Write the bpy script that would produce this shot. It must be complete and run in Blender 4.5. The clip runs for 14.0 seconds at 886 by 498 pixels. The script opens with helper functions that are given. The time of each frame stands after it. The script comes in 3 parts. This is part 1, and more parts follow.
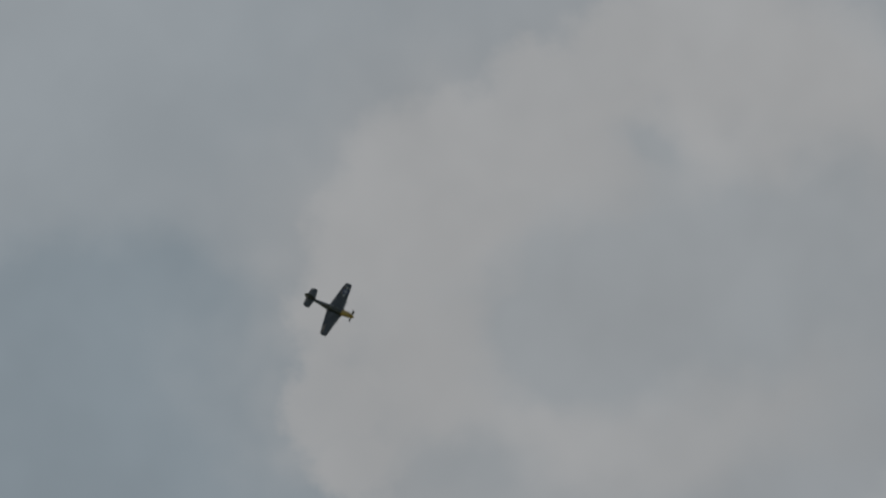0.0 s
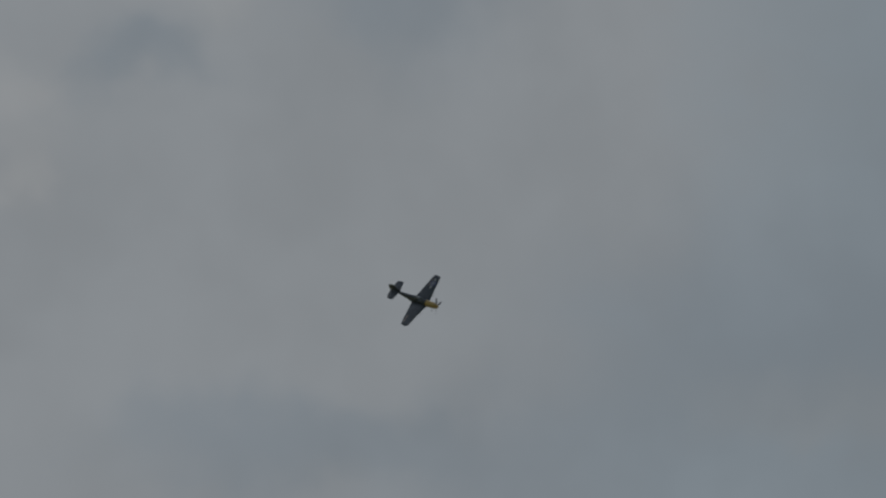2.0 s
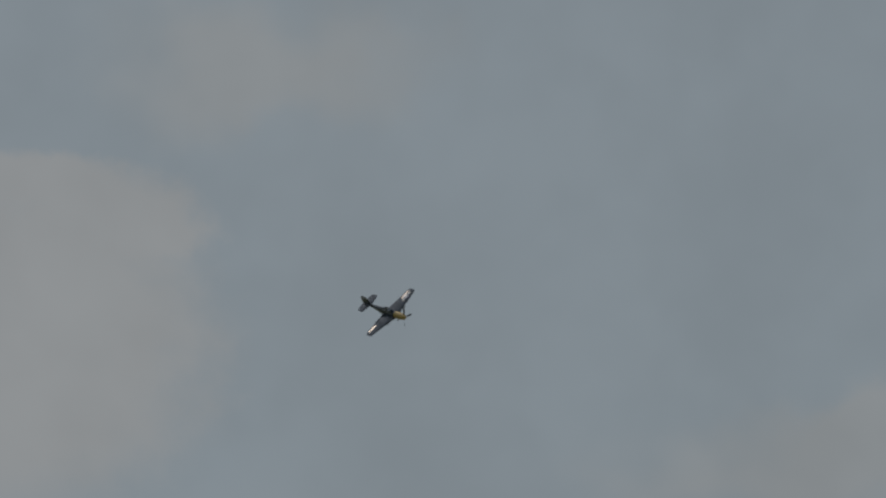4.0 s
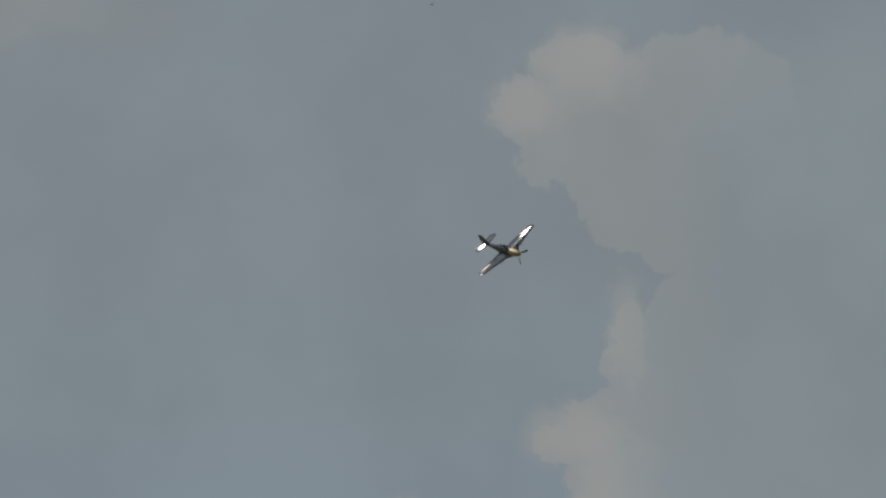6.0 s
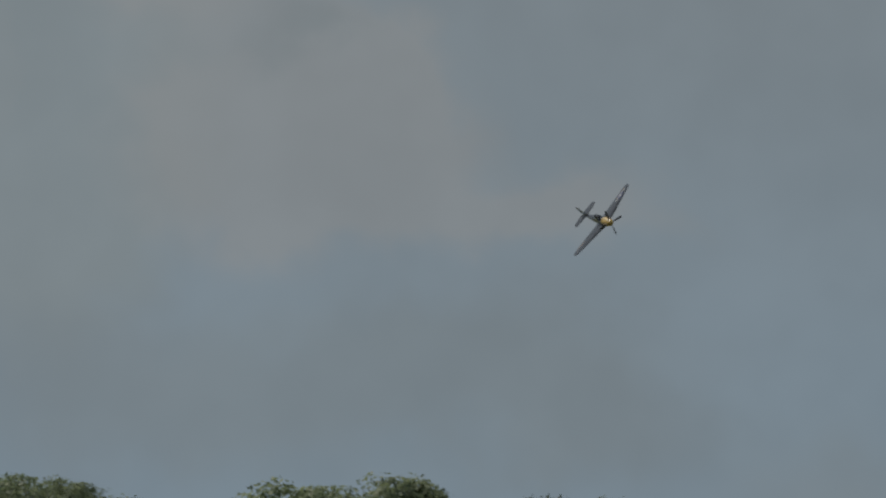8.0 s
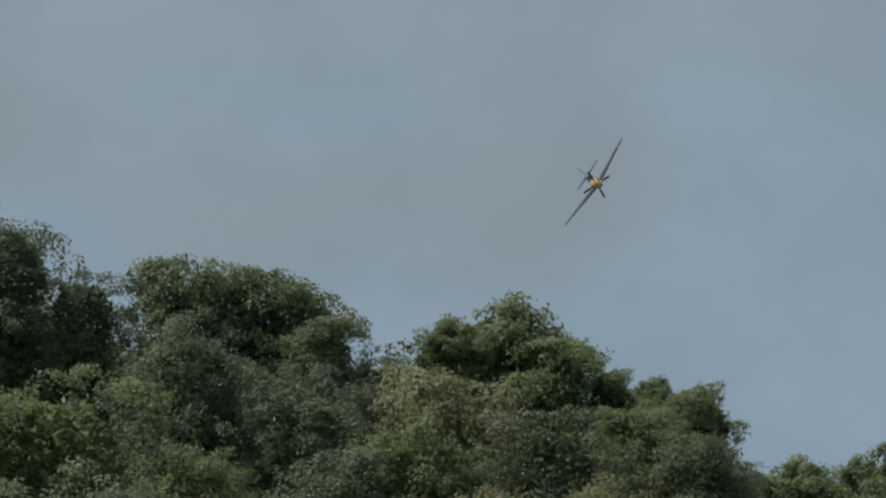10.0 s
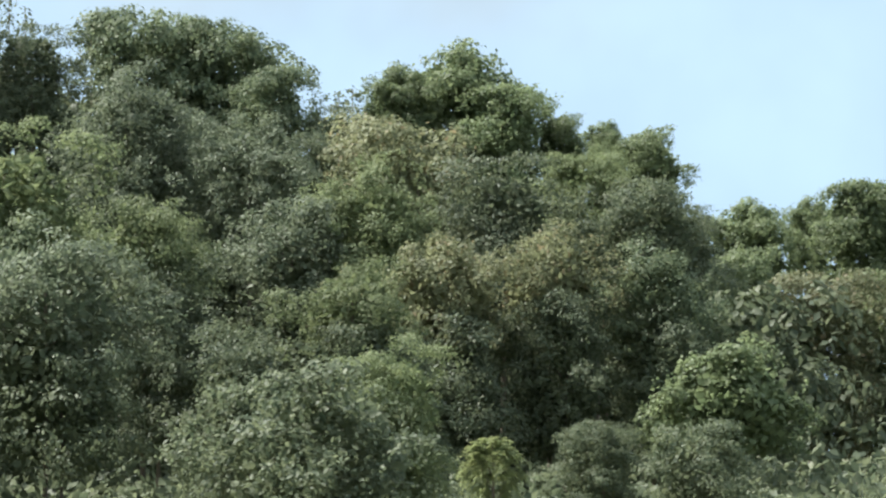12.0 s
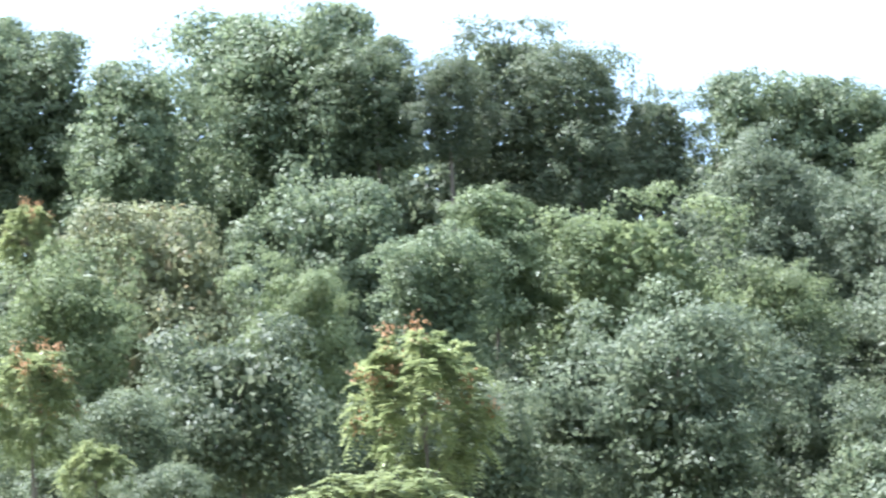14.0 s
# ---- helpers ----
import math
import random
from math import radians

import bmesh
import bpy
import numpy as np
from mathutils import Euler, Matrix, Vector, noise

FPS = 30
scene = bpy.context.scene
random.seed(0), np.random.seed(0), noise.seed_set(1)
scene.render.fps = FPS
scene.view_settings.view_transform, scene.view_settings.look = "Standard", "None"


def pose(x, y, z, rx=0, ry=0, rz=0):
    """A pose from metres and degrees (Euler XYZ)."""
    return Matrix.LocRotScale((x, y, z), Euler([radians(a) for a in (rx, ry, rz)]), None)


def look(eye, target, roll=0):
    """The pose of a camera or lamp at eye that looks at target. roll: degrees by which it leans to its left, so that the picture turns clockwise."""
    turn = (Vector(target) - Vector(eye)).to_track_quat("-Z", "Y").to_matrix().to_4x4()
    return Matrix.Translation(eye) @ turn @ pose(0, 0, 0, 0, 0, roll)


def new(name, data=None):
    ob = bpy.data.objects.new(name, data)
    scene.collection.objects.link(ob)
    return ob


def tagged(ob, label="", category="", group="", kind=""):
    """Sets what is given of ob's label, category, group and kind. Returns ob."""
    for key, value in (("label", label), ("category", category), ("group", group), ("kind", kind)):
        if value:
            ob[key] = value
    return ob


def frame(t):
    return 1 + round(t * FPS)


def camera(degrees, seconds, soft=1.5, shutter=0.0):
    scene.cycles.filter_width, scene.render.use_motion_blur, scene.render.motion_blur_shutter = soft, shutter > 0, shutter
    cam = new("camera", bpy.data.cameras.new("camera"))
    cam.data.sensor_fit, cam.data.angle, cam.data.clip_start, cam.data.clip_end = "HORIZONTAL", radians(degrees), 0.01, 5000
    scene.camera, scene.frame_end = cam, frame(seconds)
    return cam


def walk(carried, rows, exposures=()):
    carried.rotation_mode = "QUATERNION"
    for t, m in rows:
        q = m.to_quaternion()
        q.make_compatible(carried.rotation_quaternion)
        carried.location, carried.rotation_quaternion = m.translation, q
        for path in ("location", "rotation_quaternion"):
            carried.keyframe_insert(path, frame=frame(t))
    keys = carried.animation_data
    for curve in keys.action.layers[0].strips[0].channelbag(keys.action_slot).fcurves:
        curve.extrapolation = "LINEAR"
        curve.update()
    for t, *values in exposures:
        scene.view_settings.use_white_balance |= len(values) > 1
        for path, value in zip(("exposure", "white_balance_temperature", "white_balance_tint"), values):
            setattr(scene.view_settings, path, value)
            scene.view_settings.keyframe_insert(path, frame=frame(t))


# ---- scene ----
# ---- camera: a hand-held long lens, one standing place, pan and tilt ----
EYE = Vector((0.0, 0.0, 1.6))
cam = camera(10.0, 14.0, soft=2.3, shutter=0.12)


def aim(azimuth, elevation, roll):
    a, e = radians(azimuth), radians(elevation)
    way = Vector((math.sin(a) * math.cos(e), math.cos(a) * math.cos(e), math.sin(e)))
    return look(EYE, EYE + 100 * way, roll)


AIMS = [
    (0, -51.719, 29.170, 0.16),
    (0.1, -50.919, 28.842, 0.13),
    (0.2, -50.109, 28.498, 0.10),
    (0.3, -49.446, 28.219, 0.07),
    (0.4, -48.868, 27.929, 0.04),
    (0.5, -48.568, 27.650, 0.01),
    (0.6, -48.945, 27.373, 0.03),
    (0.7, -48.814, 27.017, 0.05),
    (0.8, -48.562, 26.403, 0.06),
    (0.9, -48.389, 25.663, 0.08),
    (1, -48.059, 25.149, 0.10),
    (1.1, -47.685, 25.106, 0.06),
    (1.2, -47.188, 25.809, 0.03),
    (1.3, -45.136, 26.221, -0.01),
    (1.4, -43.917, 26.135, -0.04),
    (1.5, -43.182, 25.868, -0.08),
    (1.6, -42.743, 25.471, -0.06),
    (1.7, -42.251, 25.019, -0.04),
    (1.8, -41.626, 24.239, -0.03),
    (1.9, -40.867, 23.179, -0.01),
    (2, -39.936, 22.690, 0.01),
    (2.1, -39.272, 22.373, 0.03),
    (2.2, -38.684, 21.849, 0.05),
    (2.3, -37.955, 21.375, 0.08),
    (2.4, -37.085, 21.056, 0.10),
    (2.5, -36.256, 20.775, 0.12),
    (2.6, -35.569, 20.615, 0.09),
    (2.7, -34.838, 20.571, 0.06),
    (2.8, -34.080, 20.631, 0.02),
    (2.9, -33.293, 20.561, -0.01),
    (3, -32.611, 20.429, -0.04),
    (3.2, -31.536, 19.752, 0.02),
    (3.6, -29.203, 18.640, 0.05),
    (4, -27.116, 17.488, 0.08),
    (4.4, -25.160, 16.353, 0.11),
    (4.8, -23.207, 15.287, 0.14),
    (5.3, -20.557, 14.119, 0.18),
    (5.5, -19.352, 13.677, 0.42),
    (6, -16.718, 12.375, 0.16),
    (6.5, -14.591, 11.151, -0.14),
    (7, -12.322, 10.266, -0.28),
    (7.5, -9.811, 9.300, 0.01),
    (8, -7.092, 8.516, 0.31),
    (8.5, -4.789, 7.431, 0.80),
    (9, -2.440, 6.440, 1.23),
    (9.2, -1.885, 6.273, 1.14),
    (9.6, -0.691, 5.708, 0.95),
    (10, 0.199, 5.160, 0.76),
    (10.4, 0.798, 4.617, 0.57),
    (10.8, 1.124, 4.063, 0.38),
    (11.3, 1.174, 3.314, 0.14),
    (11.5, 1.181, 3.022, 0.06),
    (12, 0.791, 2.304, -0.06),
    (12.5, 0.000, 2.244, -0.44),
    (13, -1.401, 2.441, -0.88),
    (13.5, -3.142, 2.660, -1.46),
    (14, -6.318, 3.100, -1.54),
]
EXPOSURES = [(0.0, -0.21, 6500, 10), (1.0, -0.37, 6500, 10), (1.5, -0.40, 6500, 10), (2.0, -0.46, 6450, 10), (2.5, -0.40, 6450, 10), (3.0, -0.33, 6500, 10), (6.5, -0.40, 6500, 10), (8.0, -0.48, 6500, 10), (9.2, -0.20, 6450, 10), (11.3, 0.70, 6150, 10),
             (11.6, 1.05, 6100, 10), (12.0, 1.38, 6150, 10), (12.5, 1.99, 5550, 13), (13.3, 2.27, 5480, 13), (14.0, 2.42, 5450, 14)]
walk(cam, [(t, aim(a, e, r)) for t, a, e, r in AIMS], EXPOSURES)

# ---- sky and sun ----
SUN_AZ, SUN_EL = -71.0, 54.0
world = bpy.data.worlds.new("sky")
scene.world = world
world.use_nodes = True
wt = world.node_tree
wt.nodes.clear()


def node(tree, kind, *links, **props):
    n = tree.nodes.new(kind)
    for key, value in props.items():
        if key == "operation":
            n.operation = value
        elif key == "blend":
            n.blend_type = value
        elif key == "data":
            n.data_type = value
    for i, value in enumerate(links):
        if value is None:
            continue
        if isinstance(value, bpy.types.NodeSocket):
            tree.links.new(value, n.inputs[i])
        else:
            n.inputs[i].default_value = value
    return n


def calc(tree, op, a, b=None, c=None):
    return node(tree, "ShaderNodeMath", a, b, c, operation=op).outputs[0]


def vec(tree, op, *a):
    n = node(tree, "ShaderNodeVectorMath", *a, operation=op)
    return n.outputs[1] if op in ("DOT_PRODUCT", "LENGTH") else n.outputs[0]


def blend(tree, fac, a, b):
    n = tree.nodes.new("ShaderNodeMix")
    n.data_type = "RGBA"
    for i, value in ((0, fac), (6, a), (7, b)):
        if isinstance(value, bpy.types.NodeSocket):
            tree.links.new(value, n.inputs[i])
        else:
            n.inputs[i].default_value = value if i == 0 else (*value, 1.0)
    return n.outputs[2]


def fbm(tree, where, scale, detail=4.0, rough=0.55):
    n = tree.nodes.new("ShaderNodeTexNoise")
    n.inputs["Scale"].default_value, n.inputs["Detail"].default_value, n.inputs["Roughness"].default_value = scale, detail, rough
    if where is not None:
        tree.links.new(where, n.inputs["Vector"])
    return n


def ramp(tree, x, lo, hi, a=0.0, b=1.0, smooth=True):
    n = tree.nodes.new("ShaderNodeMapRange")
    n.interpolation_type = "SMOOTHSTEP" if smooth else "LINEAR"
    tree.links.new(x, n.inputs[0])
    for i, value in enumerate((lo, hi, a, b), 1):
        n.inputs[i].default_value = value
    return n.outputs[0]


sky = wt.nodes.new("ShaderNodeTexSky")
sky.sky_type, sky.sun_disc = "NISHITA", False
sky.sun_elevation, sky.sun_rotation = radians(SUN_EL), radians(SUN_AZ)
sky.air_density, sky.dust_density = 1.0, 2.5
clear = vec(wt, "SCALE", sky.outputs[0])
clear.node.inputs[3].default_value = 0.10

# azimuth and elevation of the direction, in degrees
way = wt.nodes.new("ShaderNodeTexCoord").outputs["Generated"]
sep = node(wt, "ShaderNodeSeparateXYZ", way).outputs
az = calc(wt, "MULTIPLY", calc(wt, "ARCTAN2", sep[0], sep[1]), 57.29578)
el = calc(wt, "MULTIPLY", calc(wt, "ARCSINE", sep[2]), 57.29578)
flat = node(wt, "ShaderNodeCombineXYZ", az, el, 0.0).outputs[0]
big = fbm(wt, flat, 0.45, 3.0)
small = fbm(wt, flat, 1.6, 5.0, 0.6)
half = (0.5, 0.5, 0.5)
push = vec(wt, "SUBTRACT", big.outputs["Color"], half)
push = vec(wt, "MULTIPLY", push, (3.2, 2.2, 0.0))
fine = vec(wt, "SUBTRACT", small.outputs["Color"], half)
layered = vec(wt, "ADD", flat, vec(wt, "MULTIPLY", fine, (1.4, 0.42, 0.0)))
crisp = vec(wt, "ADD", flat, vec(wt, "MULTIPLY", fine, (0.85, 0.80, 0.0)))
loose = vec(wt, "ADD", flat, vec(wt, "ADD", push, vec(wt, "MULTIPLY", fine, (0.45, 0.4, 0.0))))


def billows(where, puffs):
    """The union of round puffs (azimuth, elevation, half width, half height in degrees), from 1 in the middle to 0 at the rim and below."""
    total = None
    for a, e, ra, re in puffs:
        q = vec(wt, "MULTIPLY", vec(wt, "SUBTRACT", where, (a, e, 0.0)), (1 / ra, 1 / re, 0.0))
        d = calc(wt, "MULTIPLY_ADD", vec(wt, "DOT_PRODUCT", q, q), -1.0, 1.0)
        total = d if total is None else calc(wt, "SMOOTH_MAX", total, d, 0.25)
    return total


def drifts(where, puffs):
    """Soft puffs that melt into one another: about 1 in the middle, fading far out."""
    total = None
    for a, e, ra, re in puffs:
        q = vec(wt, "MULTIPLY", vec(wt, "SUBTRACT", where, (a, e, 0.0)), (1 / ra, 1 / re, 0.0))
        d = calc(wt, "POWER", 0.45, vec(wt, "DOT_PRODUCT", q, q))
        total = d if total is None else calc(wt, "ADD", total, d)
    return total


def layer(under, where, puffs, lo, hi, colour, most=1.0):
    return blend(wt, ramp(wt, billows(where, puffs), lo, hi, 0.0, most), under, colour)


def wash(under, puffs, lo, hi, colour, most=1.0):
    return blend(wt, ramp(wt, drifts(loose, puffs), lo, hi, 0.0, most), under, colour)


veil = [(-47.73, 27.59, 7.94, 5.75), (-43.78, 25.49, 7.08, 5.75), (-43.79, 23.29, 4.46, 3.32)]
cumulus_a = [(-52.19, 29.88, 1.11, 1.09), (-52.77, 29.23, 0.88, 0.83), (-53.20, 28.40, 0.58, 0.77), (-52.97, 27.51, 0.69, 0.71), (-52.81, 26.74, 0.79, 0.58), (-51.23, 30.33, 1.49, 0.83), (-50.12, 30.96, 1.20, 0.71), (-49.21, 31.46, 1.13, 0.71), (-48.23, 31.88, 1.51, 0.77), (-50.87, 28.15, 2.33, 2.12), (-48.66, 29.72, 2.58, 1.92), (-47.51, 30.97, 2.24, 1.28), (-52.84, 25.77, 0.50, 0.58), (-52.67, 25.14, 0.64, 0.71), (-52.93, 24.56, 0.63, 0.45), (-53.27, 27.48, 0.58, 0.83)]
folds_a = [(-47.72, 29.38, 1.91, 0.77), (-48.33, 28.38, 2.40, 0.83), (-48.79, 30.43, 0.67, 0.32), (-50.15, 28.28, 1.16, 0.58), (-50.08, 25.91, 2.14, 0.64), (-51.53, 26.83, 1.08, 0.38)]
lit_a = [(-45.57, 26.50, 0.43, 0.77), (-45.15, 27.01, 0.50, 0.26), (-45.17, 24.20, 0.56, 0.45), (-45.65, 23.37, 0.42, 0.38), (-45.23, 26.54, 0.64, 0.83), (-42.95, 26.61, 0.72, 1.41)]
dark_a = [(-39.18, 27.35, 1.23, 0.71), (-40.38, 25.59, 1.35, 0.96), (-43.63, 24.53, 0.99, 0.38), (-36.05, 21.63, 2.90, 1.67), (-41.19, 20.26, 2.73, 0.64)]
soft_mid = [(-30.42, 22.66, 1.18, 0.71), (-27.41, 22.08, 0.76, 0.45), (-35.58, 20.73, 1.71, 0.45), (-29.11, 19.63, 1.91, 0.58), (-22.56, 14.79, 2.39, 0.45), (-22.37, 15.50, 1.73, 0.38), (-14.95, 16.22, 1.46, 0.45)]
lit_main = [(-41.83, 28.42, 0.66, 0.58), (-42.56, 27.28, 0.72, 0.83), (-42.92, 26.45, 0.57, 0.64), (-43.14, 25.62, 0.78, 0.38)]
body_a = [(-50.50, 29.11, 3.51, 2.11), (-50.16, 27.38, 3.02, 1.28), (-47.17, 30.32, 2.22, 1.28)]
blue_a = [(-56.63, 27.42, 3.03, 1.41), (-56.87, 26.45, 3.01, 0.96), (-54.61, 27.09, 1.22, 1.28), (-57.25, 28.28, 2.18, 0.58), (-53.49, 26.13, 0.36, 0.45), (-53.52, 25.17, 0.28, 0.29)]
lit_b = [(-15.04, 14.43, 0.60, 0.51), (-15.76, 13.92, 0.46, 0.32), (-14.59, 11.43, 0.20, 0.58), (-15.14, 10.27, 0.59, 0.38), (-14.68, 9.51, 0.52, 0.71), (-14.62, 8.36, 0.58, 0.77), (-14.04, 7.98, 0.78, 0.64)]
lit_c = [(-17.01, 9.24, 0.45, 0.32), (-16.23, 8.80, 0.52, 0.32), (-16.74, 8.22, 0.97, 0.64)]
bank = [(-32.51, 16.35, 3.21, 2.24), (-33.58, 17.81, 2.02, 0.64), (-31.16, 17.75, 1.62, 0.67), (-32.30, 18.20, 2.23, 0.37), (-34.65, 17.49, 1.01, 0.58)]
cumulus_b = [(-15.04, 14.23, 0.69, 0.61), (-15.70, 13.88, 0.50, 0.40), (-15.17, 13.50, 0.69, 0.50), (-14.45, 13.08, 0.86, 0.74), (-13.66, 13.59, 1.19, 1.28), (-13.73, 12.63, 0.85, 0.64), (-14.57, 11.55, 0.17, 0.32), (-14.56, 10.98, 0.29, 0.45), (-14.82, 10.40, 0.49, 0.42), (-15.30, 10.18, 0.38, 0.31), (-14.68, 9.76, 0.62, 0.54), (-14.30, 9.25, 0.68, 0.71), (-14.49, 8.49, 0.49, 0.83), (-14.81, 7.91, 0.71, 0.42), (-13.78, 9.89, 1.17, 1.60), (-13.78, 8.23, 1.04, 0.90), (-13.19, 10.53, 1.30, 1.41), (-13.52, 11.49, 0.92, 0.77)]
fade_b = [(-12.00, 11.91, 2.03, 2.69), (-11.90, 9.35, 1.81, 1.92), (-11.55, 12.44, 1.96, 1.28)]
soft_b = [(-14.27, 6.98, 1.10, 1.15), (-9.79, 12.00, 1.11, 0.96), (-8.67, 9.88, 1.30, 0.77), (-8.02, 10.26, 0.58, 0.51), (-9.71, 11.73, 1.76, 0.45), (-8.92, 9.66, 1.69, 0.83), (-14.03, 8.26, 0.58, 0.70), (-5.95, 8.98, 1.62, 0.45)]
cumulus_c = [(-17.01, 9.18, 0.47, 0.33), (-16.65, 9.26, 0.23, 0.23), (-17.00, 8.60, 0.84, 0.71), (-16.10, 8.67, 0.47, 0.37), (-16.42, 7.97, 0.97, 0.77), (-17.77, 8.47, 0.78, 0.58)]
blue_low = [(-10.35, 7.07, 3.09, 1.09), (-5.85, 6.99, 2.13, 1.02), (1.52, 6.00, 1.61, 1.28), (-1.77, 5.49, 1.93, 0.96), (-8.54, 10.71, 0.78, 0.26)]
haze = blend(wt, ramp(wt, el, 2.0, 13.0), (0.49, 0.68, 0.86), (0.525, 0.605, 0.64))
# sky overhead, mostly above the view, brightened as added fill for the trees' shade
haze = blend(wt, ramp(wt, el, 30.0, 70.0), haze, (1.25, 1.38, 1.56))
heaven = blend(wt, 0.78, clear, haze)
heaven = wash(heaven, soft_mid, 0.1, 1.0, (0.605, 0.62, 0.62), 0.55)
heaven = wash(heaven, veil, 0.3, 0.9, (0.59, 0.63, 0.665), 0.95)
heaven = wash(heaven, blue_a, 0.1, 1.4, (0.44, 0.53, 0.60), 0.8)
heaven = layer(heaven, crisp, cumulus_a, -0.06, 0.8, (0.735, 0.748, 0.76), 0.85)
heaven = wash(heaven, body_a, 0.2, 1.1, (0.71, 0.72, 0.73), 0.75)
heaven = wash(heaven, folds_a, 0.1, 1.1, (0.56, 0.61, 0.65), 0.75)
heaven = wash(heaven, lit_a, 0.05, 1.4, (0.76, 0.775, 0.78), 0.5)
heaven = wash(heaven, lit_main, 0.05, 1.3, (0.78, 0.79, 0.78), 0.72)
heaven = wash(heaven, dark_a, 0.1, 1.1, (0.45, 0.52, 0.585), 0.75)
heaven = layer(heaven, layered, bank, -0.05, 0.7, (0.635, 0.65, 0.655), 0.75)
heaven = layer(heaven, crisp, cumulus_b, -0.02, 0.16, (0.585, 0.63, 0.655), 0.95)
heaven = layer(heaven, crisp, lit_b, -0.8, 0.9, (0.73, 0.73, 0.70), 0.6)
heaven = wash(heaven, fade_b, 0.25, 1.0, (0.51, 0.60, 0.645), 0.92)
heaven = layer(heaven, crisp, cumulus_c, -0.02, 0.14, (0.65, 0.655, 0.63), 0.95)
heaven = layer(heaven, crisp, lit_c, -0.6, 0.9, (0.73, 0.72, 0.68), 0.6)
heaven = wash(heaven, soft_b, 0.15, 0.95, (0.60, 0.635, 0.65), 0.6)
heaven = wash(heaven, blue_low, 0.1, 1.1, (0.44, 0.515, 0.555), 0.6)
# fine unevenness of the clouds
heaven = vec(wt, "MULTIPLY", heaven, node(wt, "ShaderNodeCombineXYZ", *[ramp(wt, big.outputs[0], 0.25, 0.75, 0.95, 1.05)] * 3).outputs[0])
back_light = node(wt, "ShaderNodeBackground", heaven, 0.55)
wt.links.new(back_light.outputs[0], wt.nodes.new("ShaderNodeOutputWorld").inputs[0])

sun_data = bpy.data.lights.new("sun", "SUN")
sun_data.energy, sun_data.angle, sun_data.color = 4.6, radians(0.6), (1.0, 0.95, 0.86)
sun = new("sun", sun_data)
sun_way = Vector((math.sin(radians(SUN_AZ)) * math.cos(radians(SUN_EL)), math.cos(radians(SUN_AZ)) * math.cos(radians(SUN_EL)), math.sin(radians(SUN_EL))))
sun.matrix_world = look(sun_way * 800, (0, 0, 0))


# ---- materials ----
def material(name, colour, rough=0.5, metal=0.0, spec=0.5, vary=0.0, scale=2.0, bump=0.0, bump_scale=20.0, coat=0.0, wear=0.09):
    """A principled surface with variation of the colour at two scales and fine relief."""
    m = bpy.data.materials.new(name)
    m.use_nodes = True
    t = m.node_tree
    p = t.nodes["Principled BSDF"]
    where = t.nodes.new("ShaderNodeTexCoord").outputs["Object"]
    if vary:
        n1, n2 = fbm(t, where, scale, 4.0), fbm(t, where, scale * 7, 3.0)
        k = calc(t, "ADD", calc(t, "MULTIPLY", n1.outputs[0], 0.65), calc(t, "MULTIPLY", n2.outputs[0], 0.35))
        low, high = [c * (1 - vary) for c in colour], [min(1.0, c * (1 + vary)) for c in colour]
        t.links.new(blend(t, ramp(t, k, 0.3, 0.7), low, high), p.inputs["Base Color"])
        t.links.new(ramp(t, n2.outputs[0], 0.3, 0.7, max(0.03, rough - wear), min(1.0, rough + wear)), p.inputs["Roughness"])
    else:
        p.inputs["Base Color"].default_value = (*colour, 1.0)
        p.inputs["Roughness"].default_value = rough
    p.inputs["Metallic"].default_value = metal
    p.inputs["Specular IOR Level"].default_value = spec
    p.inputs["Coat Weight"].default_value = coat
    p.inputs["Coat Roughness"].default_value = 0.08
    if bump:
        b = t.nodes.new("ShaderNodeBump")
        b.inputs["Strength"].default_value, b.inputs["Distance"].default_value = bump, 0.02
        t.links.new(fbm(t, where, bump_scale, 4.0).outputs[0], b.inputs["Height"])
        t.links.new(b.outputs[0], p.inputs["Normal"])
    return m


def leaf_material(name, dark, light, rough=0.42, glow=0.35, odd=None, odd_share=0.0):
    """Leaves: colour by leaf and by clump, a waxy gloss, light shining through."""
    m = bpy.data.materials.new(name)
    m.use_nodes = True
    t = m.node_tree
    p = t.nodes["Principled BSDF"]
    rnd = t.nodes.new("ShaderNodeNewGeometry").outputs["Random Per Island"]
    where = t.nodes.new("ShaderNodeTexCoord").outputs["Object"]
    clump = ramp(t, fbm(t, where, 0.7, 3.0).outputs[0], 0.3, 0.7)
    k = calc(t, "ADD", calc(t, "MULTIPLY", rnd, 0.6), calc(t, "MULTIPLY", clump, 0.4))
    colour = blend(t, k, dark, light)
    if odd:
        pick = calc(t, "GREATER_THAN", calc(t, "FRACT", calc(t, "MULTIPLY", rnd, 37.0)), 1 - odd_share)
        colour = blend(t, pick, colour, odd)
    tree_tone = ramp(t, t.nodes.new("ShaderNodeObjectInfo").outputs["Random"], 0.0, 1.0, 1.08, 1.42, False)
    colour = vec(t, "SCALE", colour)
    t.links.new(tree_tone, colour.node.inputs[3])
    t.links.new(colour, p.inputs["Base Color"])
    p.inputs["Roughness"].default_value = rough
    p.inputs["Specular IOR Level"].default_value = 0.24
    tr = node(t, "ShaderNodeBsdfTranslucent", colour)
    mix = node(t, "ShaderNodeMixShader", glow, p.outputs[0], tr.outputs[0])
    t.links.new(mix.outputs[0], t.nodes["Material Output"].inputs[0])
    return m


